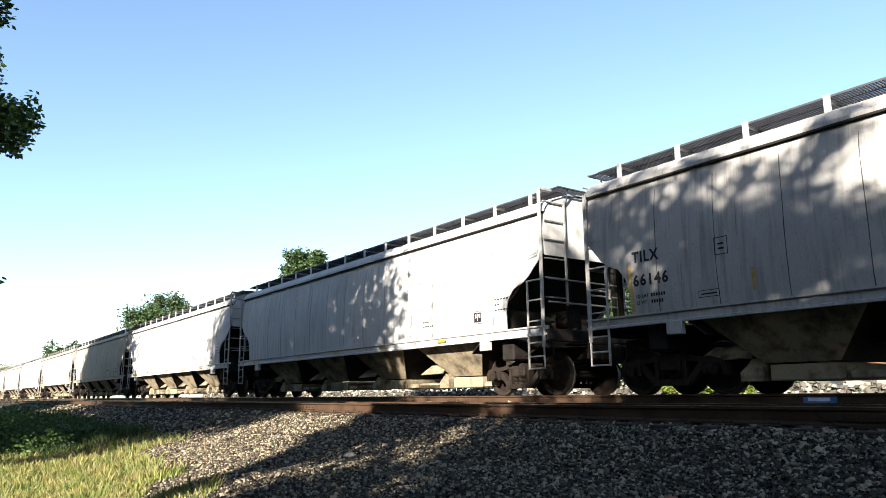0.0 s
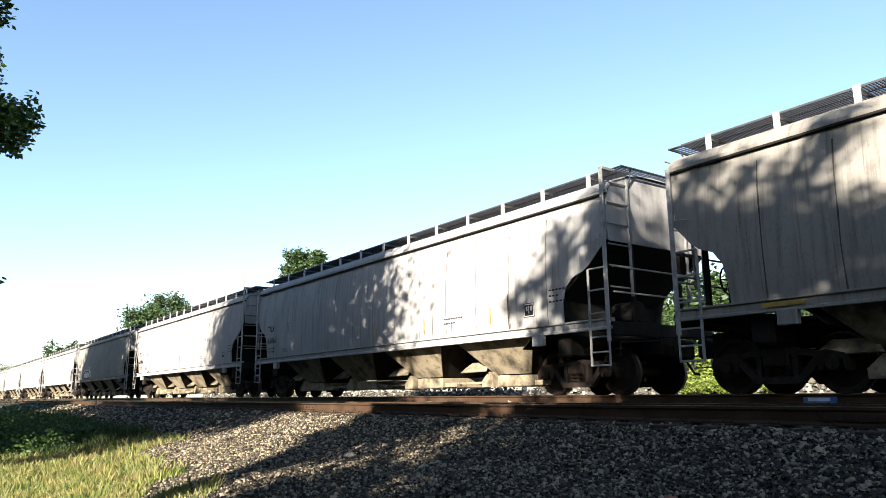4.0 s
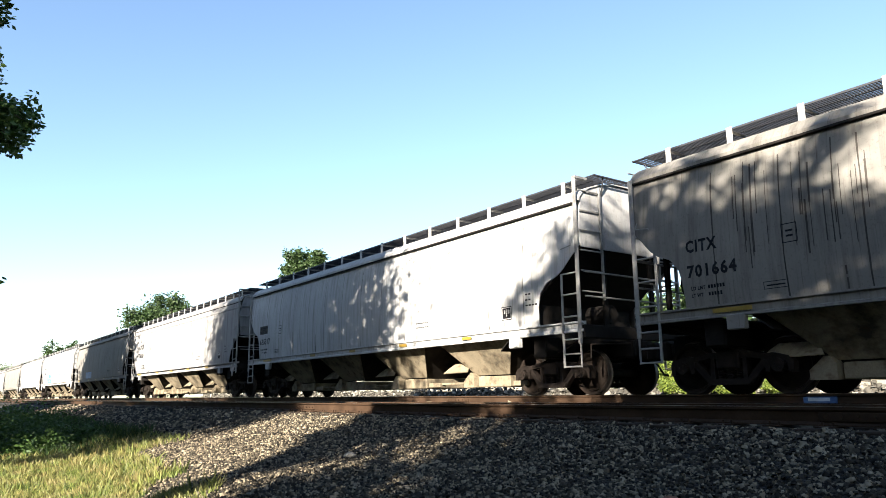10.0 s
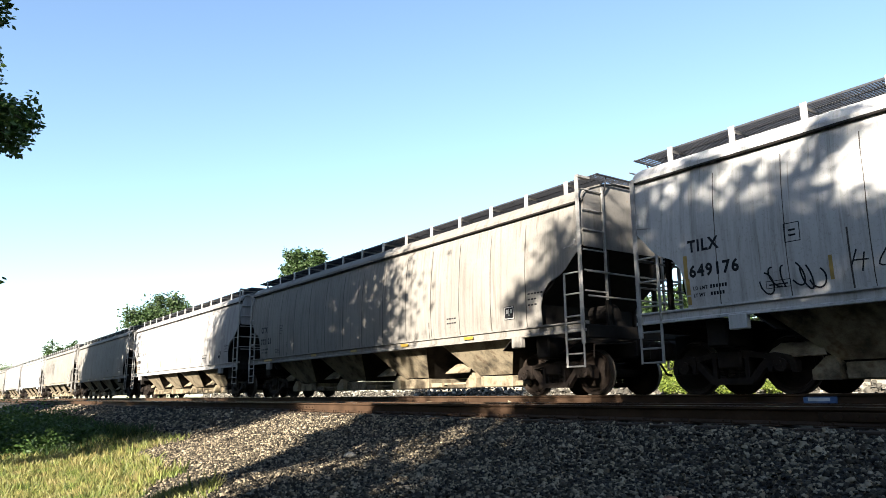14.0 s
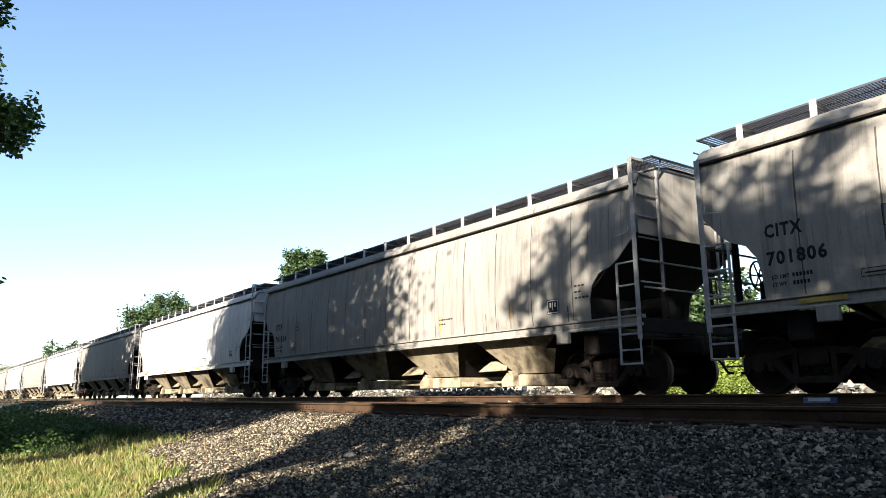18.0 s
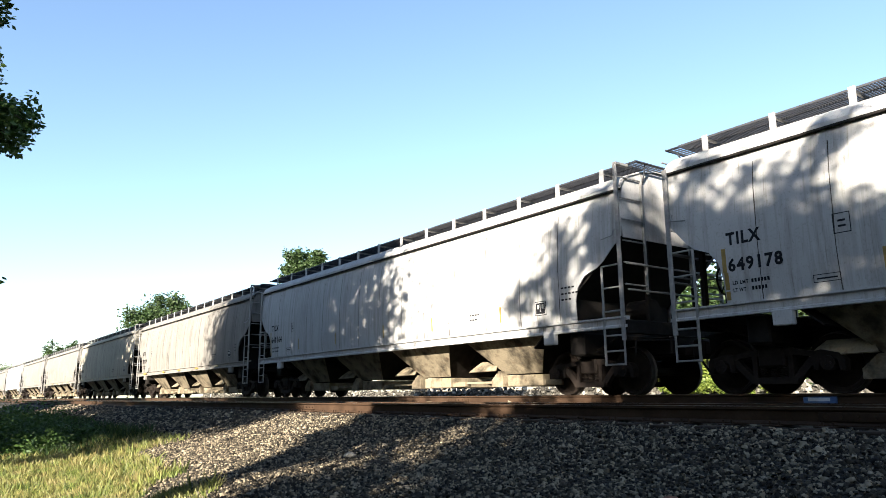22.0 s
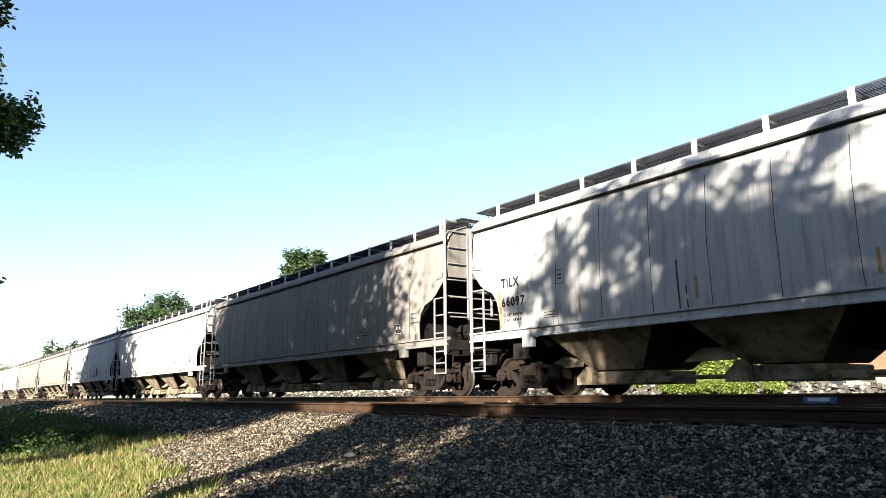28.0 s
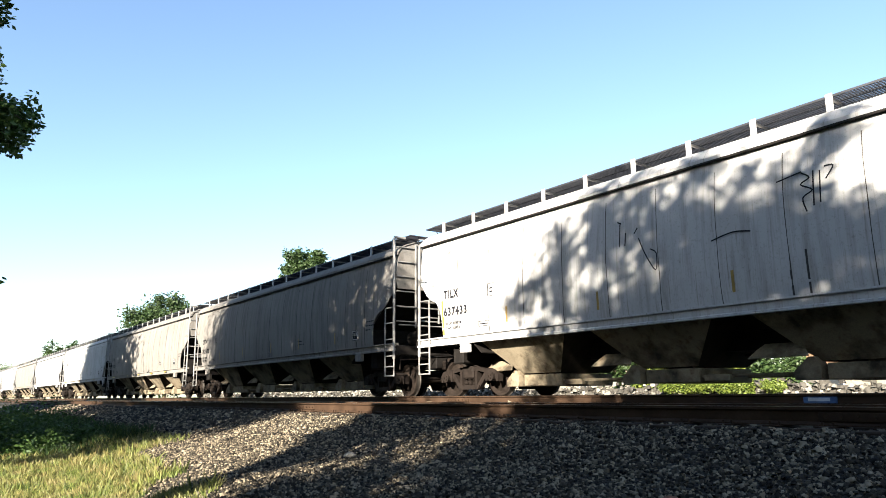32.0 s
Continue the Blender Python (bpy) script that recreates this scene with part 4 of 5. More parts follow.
first = -9.72 - 7 * 19.0
places = [first + 19.0 * i for i in range(7)] + list(FRONTS)
for i, ((mark, number, kind, colour), front) in enumerate(zip(TRAIN, places)):
    if MODELS.get((kind, colour)) is None:
        MODELS[kind, colour] = car = hopper_car(kind, PAINTS[colour])
    else:
        car = copy_thing(MODELS[kind, colour], Matrix())
    CARS.append(car)
    car.location = (front + HALF + 0.03, TRACK_FAR, 0)
for i, ((mark, number, kind, colour), car) in enumerate(zip(TRAIN, CARS)):
    mark_car(car, mark, number, kind, i)
    label = f"{PAINT_WORDS[colour]} {KIND_WORDS[kind]} covered hopper car, weathered, rolling on the rails"
    words = f"{PAINT_WORDS[colour]} {KIND_WORDS[kind]} covered hopper car with"
    flat = kind == "flat"
    if i == 8:
        rim = [(-5.58, 1.97), (-5.3, 2.03), (-5.04, 2.18), (-4.92, 2.08), (-4.41, 2.16), (-4.03, 2.09), (-3.78, 2.13), (-3.62, 2.05), (-3.52, 2.3), (-3.38, 2.3), (-2.82, 1.86), (-2.83, 1.5)]
        patch(car, rim + [(-5.36, 1.47), (-5.54, 1.56)], INK, flat, "solid black sprayed field")
        strokes(car, [rim], 0.045, PALE_SPRAY, flat, "silver sprayed outline", 0.022, False)
        wild(car, [(-5.22, 1.74, 0.34, 0.46), (-4.86, 1.78, 0.36, 0.52), (-4.46, 1.78, 0.4, 0.56), (-4.06, 1.77, 0.36, 0.52), (-3.72, 1.78, 0.3, 0.52), (-3.36, 1.84, 0.34, 0.66), (-3.03, 1.66, 0.28, 0.36)], ASH_SPRAY, INK, flat, 5, "silver-grey angular sprayed shapes")
        strokes(car, scrawl(-6.4, 1.48, 0.8, 0.4, random.Random(8), 8), 0.022, INK, flat, "black sprayed scrawl", 0.016)
        label = words + " black and silver graffiti"
    if i == 13:
        patch(car, [(-6.6, 1.47), (-6.6, 1.5), (-6.0, 2.02), (-5.85, 1.94), (-5.35, 2.25), (-5.2, 2.18), (-4.1, 2.52), (-3.6, 2.32), (-2.9, 1.96), (-2.85, 1.47)], BLUE_SPRAY, flat, "solid blue spray-painted field")
        for k, t in enumerate((1.88, 2.05, 2.14, 2.24, 2.34, 2.3, 2.15, 1.95)):
            x = -6.05 + 0.37 * k
            strokes(car, [[(x, 1.52), (x + 0.06, 1.75), (x + 0.14, t), (x + 0.26, t - 0.05), (x + 0.27, 1.72), (x + 0.2, 1.56)]], 0.055, PALE_SPRAY, flat, "white sprayed outline", 0.010 + 0.001 * k)
        bubbles(car, [(-2.24, 2.2, 0.3, 0.4), (-1.86, 2.2, 0.48, 0.46), (-1.33, 2.28, 0.47, 0.5), (-0.91, 2.22, 0.33, 0.44), (-0.62, 2.0, 0.32, 0.38), (-1.93, 1.72, 0.62, 0.58), (-1.48, 1.7, 0.52, 0.58), (-1.08, 1.7, 0.5, 0.6), (-0.70, 1.66, 0.5, 0.5)], VIOLET_PALE, VIOLET_SPRAY, flat, 21, "pale violet bubble shape", 0.05)
        bubbles(car, [(0.15, 2.2, 0.35, 0.56), (0.48, 2.2, 0.28, 0.62), (0.79, 2.26, 0.32, 0.49), (1.13, 2.3, 0.39, 0.51), (1.55, 2.28, 0.41, 0.46), (0.02, 1.7, 0.55, 0.6), (0.40, 1.7, 0.36, 0.52), (0.72, 1.73, 0.36, 0.58), (1.1, 1.72, 0.43, 0.58), (1.49, 1.75, 0.43, 0.62), (1.97, 1.8, 0.48, 0.7)], SILVER_SPRAY, DEEP_BLUE, flat, 35, "pale grey bubble shape with blue outline", 0.035, DEEP_BLUE)
        bubbles(car, [(3.48, 2.0, 0.5, 0.95), (3.68, 1.85, 0.34, 0.7), (4.06, 2.2, 0.22, 0.9), (4.23, 1.85, 0.42, 0.72), (4.51, 2.17, 0.24, 0.8), (4.58, 1.8, 0.3, 0.62), (4.8, 1.8, 0.28, 0.62), (5.07, 1.7, 0.36, 0.46), (5.08, 2.09, 0.16, 0.19)], SILVER_SPRAY, DEEP_BLUE, flat, 61, "pale grey bubble shape with blue outline", 0.035, DEEP_BLUE)
        label = "pale grey flat-sided four-bay hopper car covered in blue graffiti"
    if i == 14:
        bubbles(car, [(-4.2 + 0.42 * k, 1.72, 0.42, 0.42) for k in range(5)], FADED_BLUE, BLUE_SPRAY, flat, 71, "blue sprayed bubble shape", 0.04)
        label = words + " small blue graffiti"
    if i == 17:
        rng = random.Random(17)
        rows = []
        for k in range(70):
            z0 = rng.uniform(1.9, 2.9)
            rows.append((rng.uniform(-6.9, -1.5), z0, rng.choice((0.012, 0.018, 0.03)), rng.uniform(0.4, 3.8 - z0)))
        tagged(part("dirt_streaks", bars(rows, flat, 0.004), SEAM, car, "dense black dirt streaks down the side"), kind="stuff")
        label = words + " dense black dirt streaks"
    if i == 21:
        strokes(car, [[(-5.1, 1.75), (-5.0, 2.0)], [(-4.95, 1.68), (-4.9, 1.95)], [(-5.05, 1.85), (-4.85, 1.84)], [(-4.6, 1.97), (-4.72, 1.75), (-4.5, 1.72)], [(-4.25, 2.12), (-4.4, 1.95), (-4.2, 1.78)], [(-4.05, 2.2), (-3.9, 2.22), (-4.1, 1.8), (-3.85, 1.78)], [(-3.72, 1.85), (-3.75, 2.2), (-3.55, 2.2), (-3.5, 1.85), (-3.72, 1.85)], [(-3.35, 1.85), (-3.37, 2.3), (-3.15, 2.25), (-3.3, 2.05), (-2.98, 1.65)], [(-4.3, 1.66), (-3.9, 1.68), (-4.2, 1.6)], [(-3.95, 1.55), (-3.4, 1.56)]], 0.022, INK, flat, "thin black sprayed stroke")
        strokes(car, [[(-2.85, 2.22), (-2.75, 1.9), (-2.6, 1.92), (-2.58, 2.24)], [(-2.42, 2.2), (-2.4, 1.52)], [(-2.42, 2.15), (-2.2, 2.12)], [(-1.9, 2.15), (-2.05, 2.1), (-2.0, 1.9), (-1.82, 1.8), (-1.85, 1.58), (-2.15, 1.7)], [(-1.62, 2.0), (-1.58, 1.58)], [(-1.35, 2.05), (-1.58, 1.78), (-1.13, 1.5)], [(-1.6, 1.75), (-1.2, 1.72)], [(-0.94, 2.3), (-0.95, 2.05), (-1.12, 1.88)], [(-0.95, 2.05), (-0.82, 1.9)]], 0.03, INK, flat, "black sprayed stroke", 0.018)
        strokes(car, scrawl(-6.45, 1.52, 0.95, 0.42, random.Random(21), 6), 0.026, INK, flat, "black sprayed scrawl", 0.016)
        label = words + " thin black scrawls"
    if i == 26:
        strokes(car, [[(-8.8, 3.36), (-8.72, 3.5), (-8.7, 3.2)], [(-8.62, 3.5), (-8.48, 3.48), (-8.62, 3.25), (-8.42, 3.24)], [(-8.38, 3.5), (-8.2, 3.5)], [(-8.3, 3.5), (-8.32, 3.2)], [(-8.15, 3.45), (-8.0, 3.4), (-8.12, 3.3), (-7.98, 3.2), (-8.1, 3.1)], [(-8.82, 3.1), (-8.76, 2.92), (-8.68, 3.05), (-8.6, 2.9), (-8.55, 3.12)], [(-8.45, 3.1), (-8.5, 2.92), (-8.38, 2.92)], [(-8.3, 3.1), (-8.25, 2.8), (-8.32, 2.6), (-8.22, 2.58), (-8.15, 2.85)], [(-8.12, 3.05), (-7.98, 2.95), (-8.0, 2.75), (-7.9, 2.72), (-7.82, 3.05), (-7.95, 3.2)]], 0.022, INK, flat, "thin black sprayed stroke")
        label = words + " a thin black tag"
    if i == 30:
        bubbles(car, [(-0.42, 1.85, 0.71, 0.8), (0.25, 1.82, 0.69, 0.72), (0.87, 1.82, 0.61, 0.66), (1.38, 1.95, 0.54, 0.4), (1.39, 1.62, 0.26, 0.26)], GREY_SPRAY, INK, flat, 81, "silver bubble shape with black outline", 0.06)
        strokes(car, scrawl(-1.5, 1.5, 0.5, 0.6, random.Random(31), 5), 0.026, INK, flat, "black sprayed scrawl", 0.016)
        strokes(car, scrawl(1.6, 1.48, 2.2, 0.28, random.Random(32), 14), 0.02, INK, flat, "thin black sprayed scrawl", 0.016)
        label = words + " silver bubble graffiti"
    if i == 32:
        wild(car, [(-5.3, 1.86, 0.42, 0.72), (-4.9, 1.8, 0.34, 0.52), (-4.52, 1.8, 0.44, 0.57), (-4.11, 1.82, 0.38, 0.61), (-3.81, 1.82, 0.24, 0.65), (-3.53, 1.82, 0.33, 0.63), (-3.05, 1.85, 0.4, 0.71), (-2.61, 1.86, 0.45, 0.7), (-2.08, 1.8, 0.24, 0.3)], GREY_SPRAY, INK, flat, 55, "grey angular shape with black outline", 0.05)
        wild(car, [(-1.4, 1.72, 0.25, 0.46), (-1.15, 1.72, 0.25, 0.5), (-0.88, 1.72, 0.26, 0.46), (-0.6, 1.7, 0.25, 0.42)], PALE_SPRAY, INK, flat, 57, "small white shape with black outline", 0.04)
        for x in (-0.23, -0.09, 0.05):
            patch(car, [(x - 0.05, 1.56), (x + 0.05, 1.56), (x + 0.05, 1.67), (x - 0.05, 1.67)], INK, flat, "black sprayed dot")
        strokes(car, [[(0.6, 1.5), (0.58, 1.9), (0.78, 2.18)], [(0.98, 2.08), (1.24, 2.16)], [(1.23, 2.08), (1.2, 1.85), (1.35, 1.62)], [(1.62, 2.05), (1.4, 1.98), (1.38, 1.7), (1.6, 1.62), (1.8, 1.75), (1.98, 1.62)], [(1.55, 2.2), (1.58, 1.55)], [(1.95, 2.05), (1.98, 2.24), (2.12, 2.2), (2.15, 1.9)], [(2.5, 1.98), (2.25, 1.85), (2.4, 1.7), (2.3, 1.52), (2.12, 1.62)]], 0.06, INK, flat, "thick black sprayed stroke")
        for cx, cz, w, h, m in ((2.75, 1.79, 0.30, 0.60, INK), (3.03, 1.77, 0.24, 0.55, GREY_SPRAY), (3.37, 1.88, 0.42, 0.76, INK), (0.72, 1.78, 0.18, 0.5, GREY_SPRAY), (1.07, 1.58, 0.2, 0.2, INK), (3.85, 1.8, 0.3, 0.5, INK)):
            part("graffiti", blob(cx, cz, w, h, random.Random(int(cx * 100)), flat, 0.008), m, car, "solid sprayed shape")
        for k, (x, z, w, h) in enumerate(((-2.47, 3.18, 0.12, 0.6), (-2.33, 3.06, 0.13, 0.9), (-0.94, 3.3, 0.07, 0.33), (-0.83, 3.0, 0.1, 0.66), (-0.65, 3.13, 0.24, 0.76), (-0.72, 2.62, 0.1, 0.49), (-1.66, 2.68, 0.11, 0.34))):
            for j in range(3):
                part("rust_patch", blob(x + w * (j - 1) * 0.45, z + 0.12 * h * (1 - j), w * 0.42, h * (0.9 - 0.2 * ((j + k) % 3)), random.Random(9 * k + j), flat, 0.006 + 0.0004 * j), AMBER, car, "dark flaking rust patch")
        part("graffiti", bars([(-4.6 + 0.16 * j, 1.40, 0.1, 0.04) for j in range(20)], flat, 0.03), INK, car, "row of small black marks on the sill")
        label = words + " black and grey graffiti"
    if i == 39:
        strokes(car, [[(-2.1, 3.25), (-2.0, 3.2)], [(-2.03, 3.2), (-2.05, 2.75)], [(-1.9, 3.0), (-1.92, 2.75)], [(-1.7, 2.95), (-1.62, 3.05)], [(-1.6, 2.85), (-1.45, 2.5), (-1.25, 2.2), (-1.22, 2.5), (-1.35, 2.6)], [(1.1, 3.25), (1.5, 3.32)], [(1.5, 3.3), (1.62, 3.2), (1.48, 3.12), (1.65, 3.0), (1.5, 2.9), (1.55, 2.68)], [(1.68, 3.3), (1.66, 2.75)], [(1.78, 3.28), (1.76, 2.78)], [(1.85, 3.32), (1.98, 3.3), (1.86, 3.12)], [(-0.1, 2.52), (0.3, 2.6), (0.62, 2.56)]], 0.024, INK, flat, "thin black sprayed stroke")
        label = words + " thin black scrawls"
    tagged(car, label, "hopper car", "hopper cars of the train")


# ---- trees ----
def limb(bm, a, b, r0, r1):
    rod(bm, a, b, r0, 8, r1)


def tree(name, x, y, height, radius, base, clumps, per, leaf, material, seed, label, lean=(0, 0), squash=1.0, z0=None, fine=0.095):
    """A trunk with limbs and a crown of many leaves in uneven clumps."""
    rng = np.random.default_rng(seed)
    zg = land_height(x, y) if z0 is None else z0
    thing = tagged(new(name), label, "tree")
    thing.location = (x, y, zg)
    bm = bmesh.new()
    top = Vector((lean[0], lean[1], height * 0.75))
    knots = [Vector((0, 0, -0.3)), top * 0.35 + Vector(rng.normal(0, 0.15, 3)), top * 0.7 + Vector(rng.normal(0, 0.25, 3)), top]
    rr = height * 0.022
    for k in range(3):
        limb(bm, knots[k], knots[k + 1], rr * (1 - 0.28 * k), rr * (1 - 0.28 * (k + 1)))
    mid = np.array((lean[0], lean[1], (base + height) / 2))
    half = np.array((radius, radius * squash, (height - base) / 2))
    cs = []
    while len(cs) < clumps:
        p = rng.uniform(-1, 1, 3)
        d = np.linalg.norm(p)
        if d < 1 and (d > 0.45 or rng.random() < 0.3):
            cs.append(mid + p * half * (0.86 + 0.2 * rng.random()))
    cs = np.array(cs)
    for c in cs[:: max(1, clumps // 26)]:
        t = min(0.95, max(0.3, (c[2] - 1.0) / height * 0.8))
        s = top * t
        limb(bm, s, Vector(c), rr * 0.32, rr * 0.08)
    part("trunk", bm, BARK, thing)
    v, q = leaves(rng, cs, np.full((clumps, 3), radius * fine) * rng.uniform(0.6, 1.35, (clumps, 1)), per, leaf)
    part("crown", quick_mesh("crown", v, q), material, thing)
    return thing


# shade trees on the camera's side of the line
big_tree = tree("shade_tree", -15.0, -7.6, 16.8, 7.1, 6.5, 380, 275, 0.125, LEAF_DARK, 11, "large leafy shade tree beside the tracks", squash=0.78)
tree("shade_tree", 0.3, -6.8, 14.1, 3.1, 3.2, 150, 150, 0.1, LEAF_DARK, 12, "tall leafy shade tree on the lawn", fine=0.1)
tree("shade_tree", 3.0, -6.6, 13.5, 3.3, 2.6, 255, 150, 0.1, LEAF_DARK, 14, "leafy shade tree on the lawn", fine=0.08)
tree("shade_tree", 8.0, -6.4, 12.7, 3.9, 2.6, 260, 150, 0.1, LEAF_DARK, 18, "leafy shade tree on the lawn", fine=0.08)
tree("shade_tree", 14.5, -7.5, 13.0, 5.5, 2.6, 200, 110, 0.2, LEAF_DARK, 15, "leafy shade tree on the lawn")
tree("shade_tree", -46.5, -7, 14.5, 8.6, 3.0, 260, 200, 0.21, LEAF_DARK, 13, "broad shade tree further along the line")
tree("shade_tree", -13.8, -7.6, 9.1, 3.0, 6.4, 110, 105, 0.115, LEAF_DARK, 16, "small shade tree under the big one", lean=(3.3, 0))
tree("shade_tree", -15.4, -7.4, 7.0, 2.3, 3.7, 90, 95, 0.115, LEAF_DARK, 19, "low bushy shade tree beside the big one")
tree("shade_tree", -4.4, -7.0, 8.6, 1.5, 6.2, 46, 170, 0.08, LEAF_DARK, 17, "slim young shade tree on the lawn", lean=(1.2, 0))
for x, r, h, seed in ((-19.6, 3.6, 9.2, 91), (-26.5, 4.4, 9.4, 92)):
    tree("shade_tree", x, -7.3, h, r, 5.7, 72, 105, 0.14, LEAF_DARK, seed, "low shade tree at the edge of the lawn", fine=0.1)
# unseen back row, added only to cut the sky light on train and gravel
for x, y, h, r, seed in ((-32, -20, 9.2, 6, 51), (-22, -21, 9.2, 6, 56), (-12, -21, 9.0, 6, 52), (-3, -22, 9.2, 6, 57), (6, -21, 9.0, 6, 53), (14, -22.5, 16, 6, 59), (22, -20, 16, 6, 54), (31, -19, 15, 7, 60), (-44, -19, 9.2, 7, 58), (-60, -18, 9, 7, 55)):
    tree("shade_tree", x, y, h, r, 0.6, 130, 60, 0.5, LEAF_DARK, seed, "unseen tree added behind the lawn to block sky light")



def low_branch(seed):
    """A drooping branch of the big tree, with its own fine leaves."""
    rng = np.random.default_rng(seed)
    tips = []
    for cx, cy, cz, sy, sz, n in ((-13.0, 0.66, 4.58, 0.32, 0.13, 84), (-13.0, 0.74, 4.24, 0.22, 0.12, 44), (-13.0, 0.28, 6.2, 0.11, 0.14, 18), (-13.0, 0.32, 5.35, 0.10, 0.12, 16), (-13.0, 0.2, 4.4, 0.3, 0.25, 50)):
        tips.append(rng.normal(0, 1, (n, 3)) * np.array((0.35, sy, sz)) + np.array((cx, cy, cz)))
    cs = np.concatenate(tips)
    cs = cs[(cs[:, 1] < 1.22) & (cs[:, 2] > 3.9)] - np.array(big_tree.location)
    v, q = leaves(rng, cs, np.full((len(cs), 3), 0.06), 17, 0.052)
    part("low_leaves", quick_mesh("low_leaves", v, q), LEAF_DARK, big_tree)
    bm = bmesh.new()
    root = Vector((0.3, 1.0, 5.6))
    hub = Vector((-13.0, -0.4, 5.2)) - big_tree.location
    rod(bm, root, hub, 0.09, 7, 0.035)
    for c in cs[::9]:
        rod(bm, hub, Vector(c), 0.018, 5, 0.006)
    part("low_branch", bm, BARK, big_tree)


low_branch(77)

# trees beyond the train
for x, y, h, r, seed in ((-55.3, 26, 13.9, 2.8, 21), (-96.5, 26, 14.3, 6.0, 22), (-172, 26, 13.6, 6.0, 23), (-297, 26, 13.0, 10, 24), (-35, 43, 9.2, 5.0, 25), (-27, 42, 8.8, 4.6, 26), (-20, 44, 9.6, 5.0, 27), (-12.5, 44, 9.2, 5.0, 28), (-5, 44, 9.8, 5.4, 29)):
    tree("maple_tree", x, y, h, r, 1.6, 240 if x > -110 and x < -40 else 150, 300 if x > -110 and x < -40 else 80, 0.12 if r < 4 else 0.18 if x > -110 else 0.26, LEAF_MID, seed, "round green maple tree beyond the train", fine=0.075)


def bush(x, y, h, r, seed, material, label, clumps=24, per=60, leaf=0.08, z=None):
    rng = np.random.default_rng(seed)
    p = rng.normal(0, 1, (clumps, 3))
    p /= np.linalg.norm(p, axis=1)[:, None]
    cs = p * np.array((r, r, h * 0.5)) * rng.uniform(0.5, 1, (clumps, 1)) + np.array((0, 0, h * 0.5))
    thing = tagged(new("bush"), label, "bush")
    thing.location = (x, y, land_height(x, y) if z is None else z)
    v, q = leaves(rng, cs, np.full((clumps, 3), r * 0.22), per, leaf)
    part("foliage", quick_mesh("foliage", v, q), material, thing)
    bm = bmesh.new()
    for k in range(5):
        rod(bm, (0, 0, -0.1), cs[k], 0.02, 5, 0.008)
    part("stems", bm, BARK, thing)
    return thing


for x, y, h, r, seed in ((-18.6, 2.3, 0.34, 0.6, 47), (-19.6, 3.1, 0.42, 0.7, 48), (-20.8, 2.1, 0.55, 0.9, 31), (-23.5, 2.6, 0.62, 1.1, 32), (-27, 3.1, 0.74, 1.2, 34)):
    bush(x, y, h, r, seed, LEAF_DARK, "low dark green bush at the lawn's edge", 40, 170, 0.04)
for x, y, h, r, seed in ((-20.0, 25.9, 2.75, 0.8, 35), (-18.8, 25.7, 2.95, 0.8, 36), (-17.5, 25.7, 3.0, 0.85, 40), (-16.2, 25.8, 2.9, 0.75, 44)):
    bush(x, y, h, r, seed, LEAF_LIGHT, "sunlit yellow-green shrub beyond the stone bank", 70, 130, 0.075)
for x, y, h, r, seed in ((-15.0, 25.9, 2.9, 0.75, 37), (-13.9, 26.0, 2.85, 0.65, 38)):
    bush(x, y, h, r, seed, LEAF_MID, "dark green shrub beyond the stone bank", 70, 120, 0.075)
for x, h, seed in ((-17.8, 0.42, 39), (-17.0, 0.36, 41), (-16.3, 0.45, 42), (-15.5, 0.38, 43), (-14.7, 0.42, 45), (-13.6, 0.3, 46)):
    bush(x, 23.85, h, 0.4, seed, LEAF_LIGHT, "low sunlit weeds growing on the stone bank", 22, 70, 0.05, 0.05)


# ---- beyond the tracks ----
def rubble_wall():
    """A long low bank of pale rubble."""
    rng = np.random.default_rng(61)
    n = 11000
    x, z = rng.uniform(-75, 8, n), rng.uniform(-1.3, 0.26, n) + 0.16 * (rng.uniform(0, 1, n) < 0.5)
    me = scatter_stones("rubble", 0, 1, 0, 1, n, 0.07, lambda a, b: 0.0, 62)
    co = np.empty(len(me.vertices) * 3, dtype=np.float32)
    me.vertices.foreach_get("co", co)
    co = co.reshape(n, 8, 3)
    co -= co.mean(1, keepdims=True)
    co += np.stack([x, 24 + (z - 0.3) * -0.0 - 0.3 * (0.15 - z) + rng.normal(0, 0.05, n), z + 0.03 * np.sin(x * 0.8)], -1)[:, None]
    me.vertices.foreach_set("co", co.ravel().astype(np.float32))
    me.update()
    return me


wall = new("rubble_bank")
tagged(wall, "long low bank of pale rubble stones", "stone bank")
part("core", prism(bmesh.new(), [(23.6, -1.5), (24.05, 0.22), (24.6, 0.22), (25.1, -1.5)], "x", -75, 8), PALE_STONE, wall)
tagged(part("rubble", rubble_wall(), PALE_STONE, wall), kind="stuff")

SIDING = plain("cream_metal_siding", (0.21, 0.19, 0.15), 0.7, 0.0, 0.2, 1.0)
SHINGLE = plain("tan_roof_shingles", (0.24, 0.135, 0.076), 0.95, 0.0, 0.3, 2.0, 0.5)
GLASS = plain("dark_window_glass", (0.027, 0.0315, 0.036), 0.1, 0.0, 0.2, 1.0)


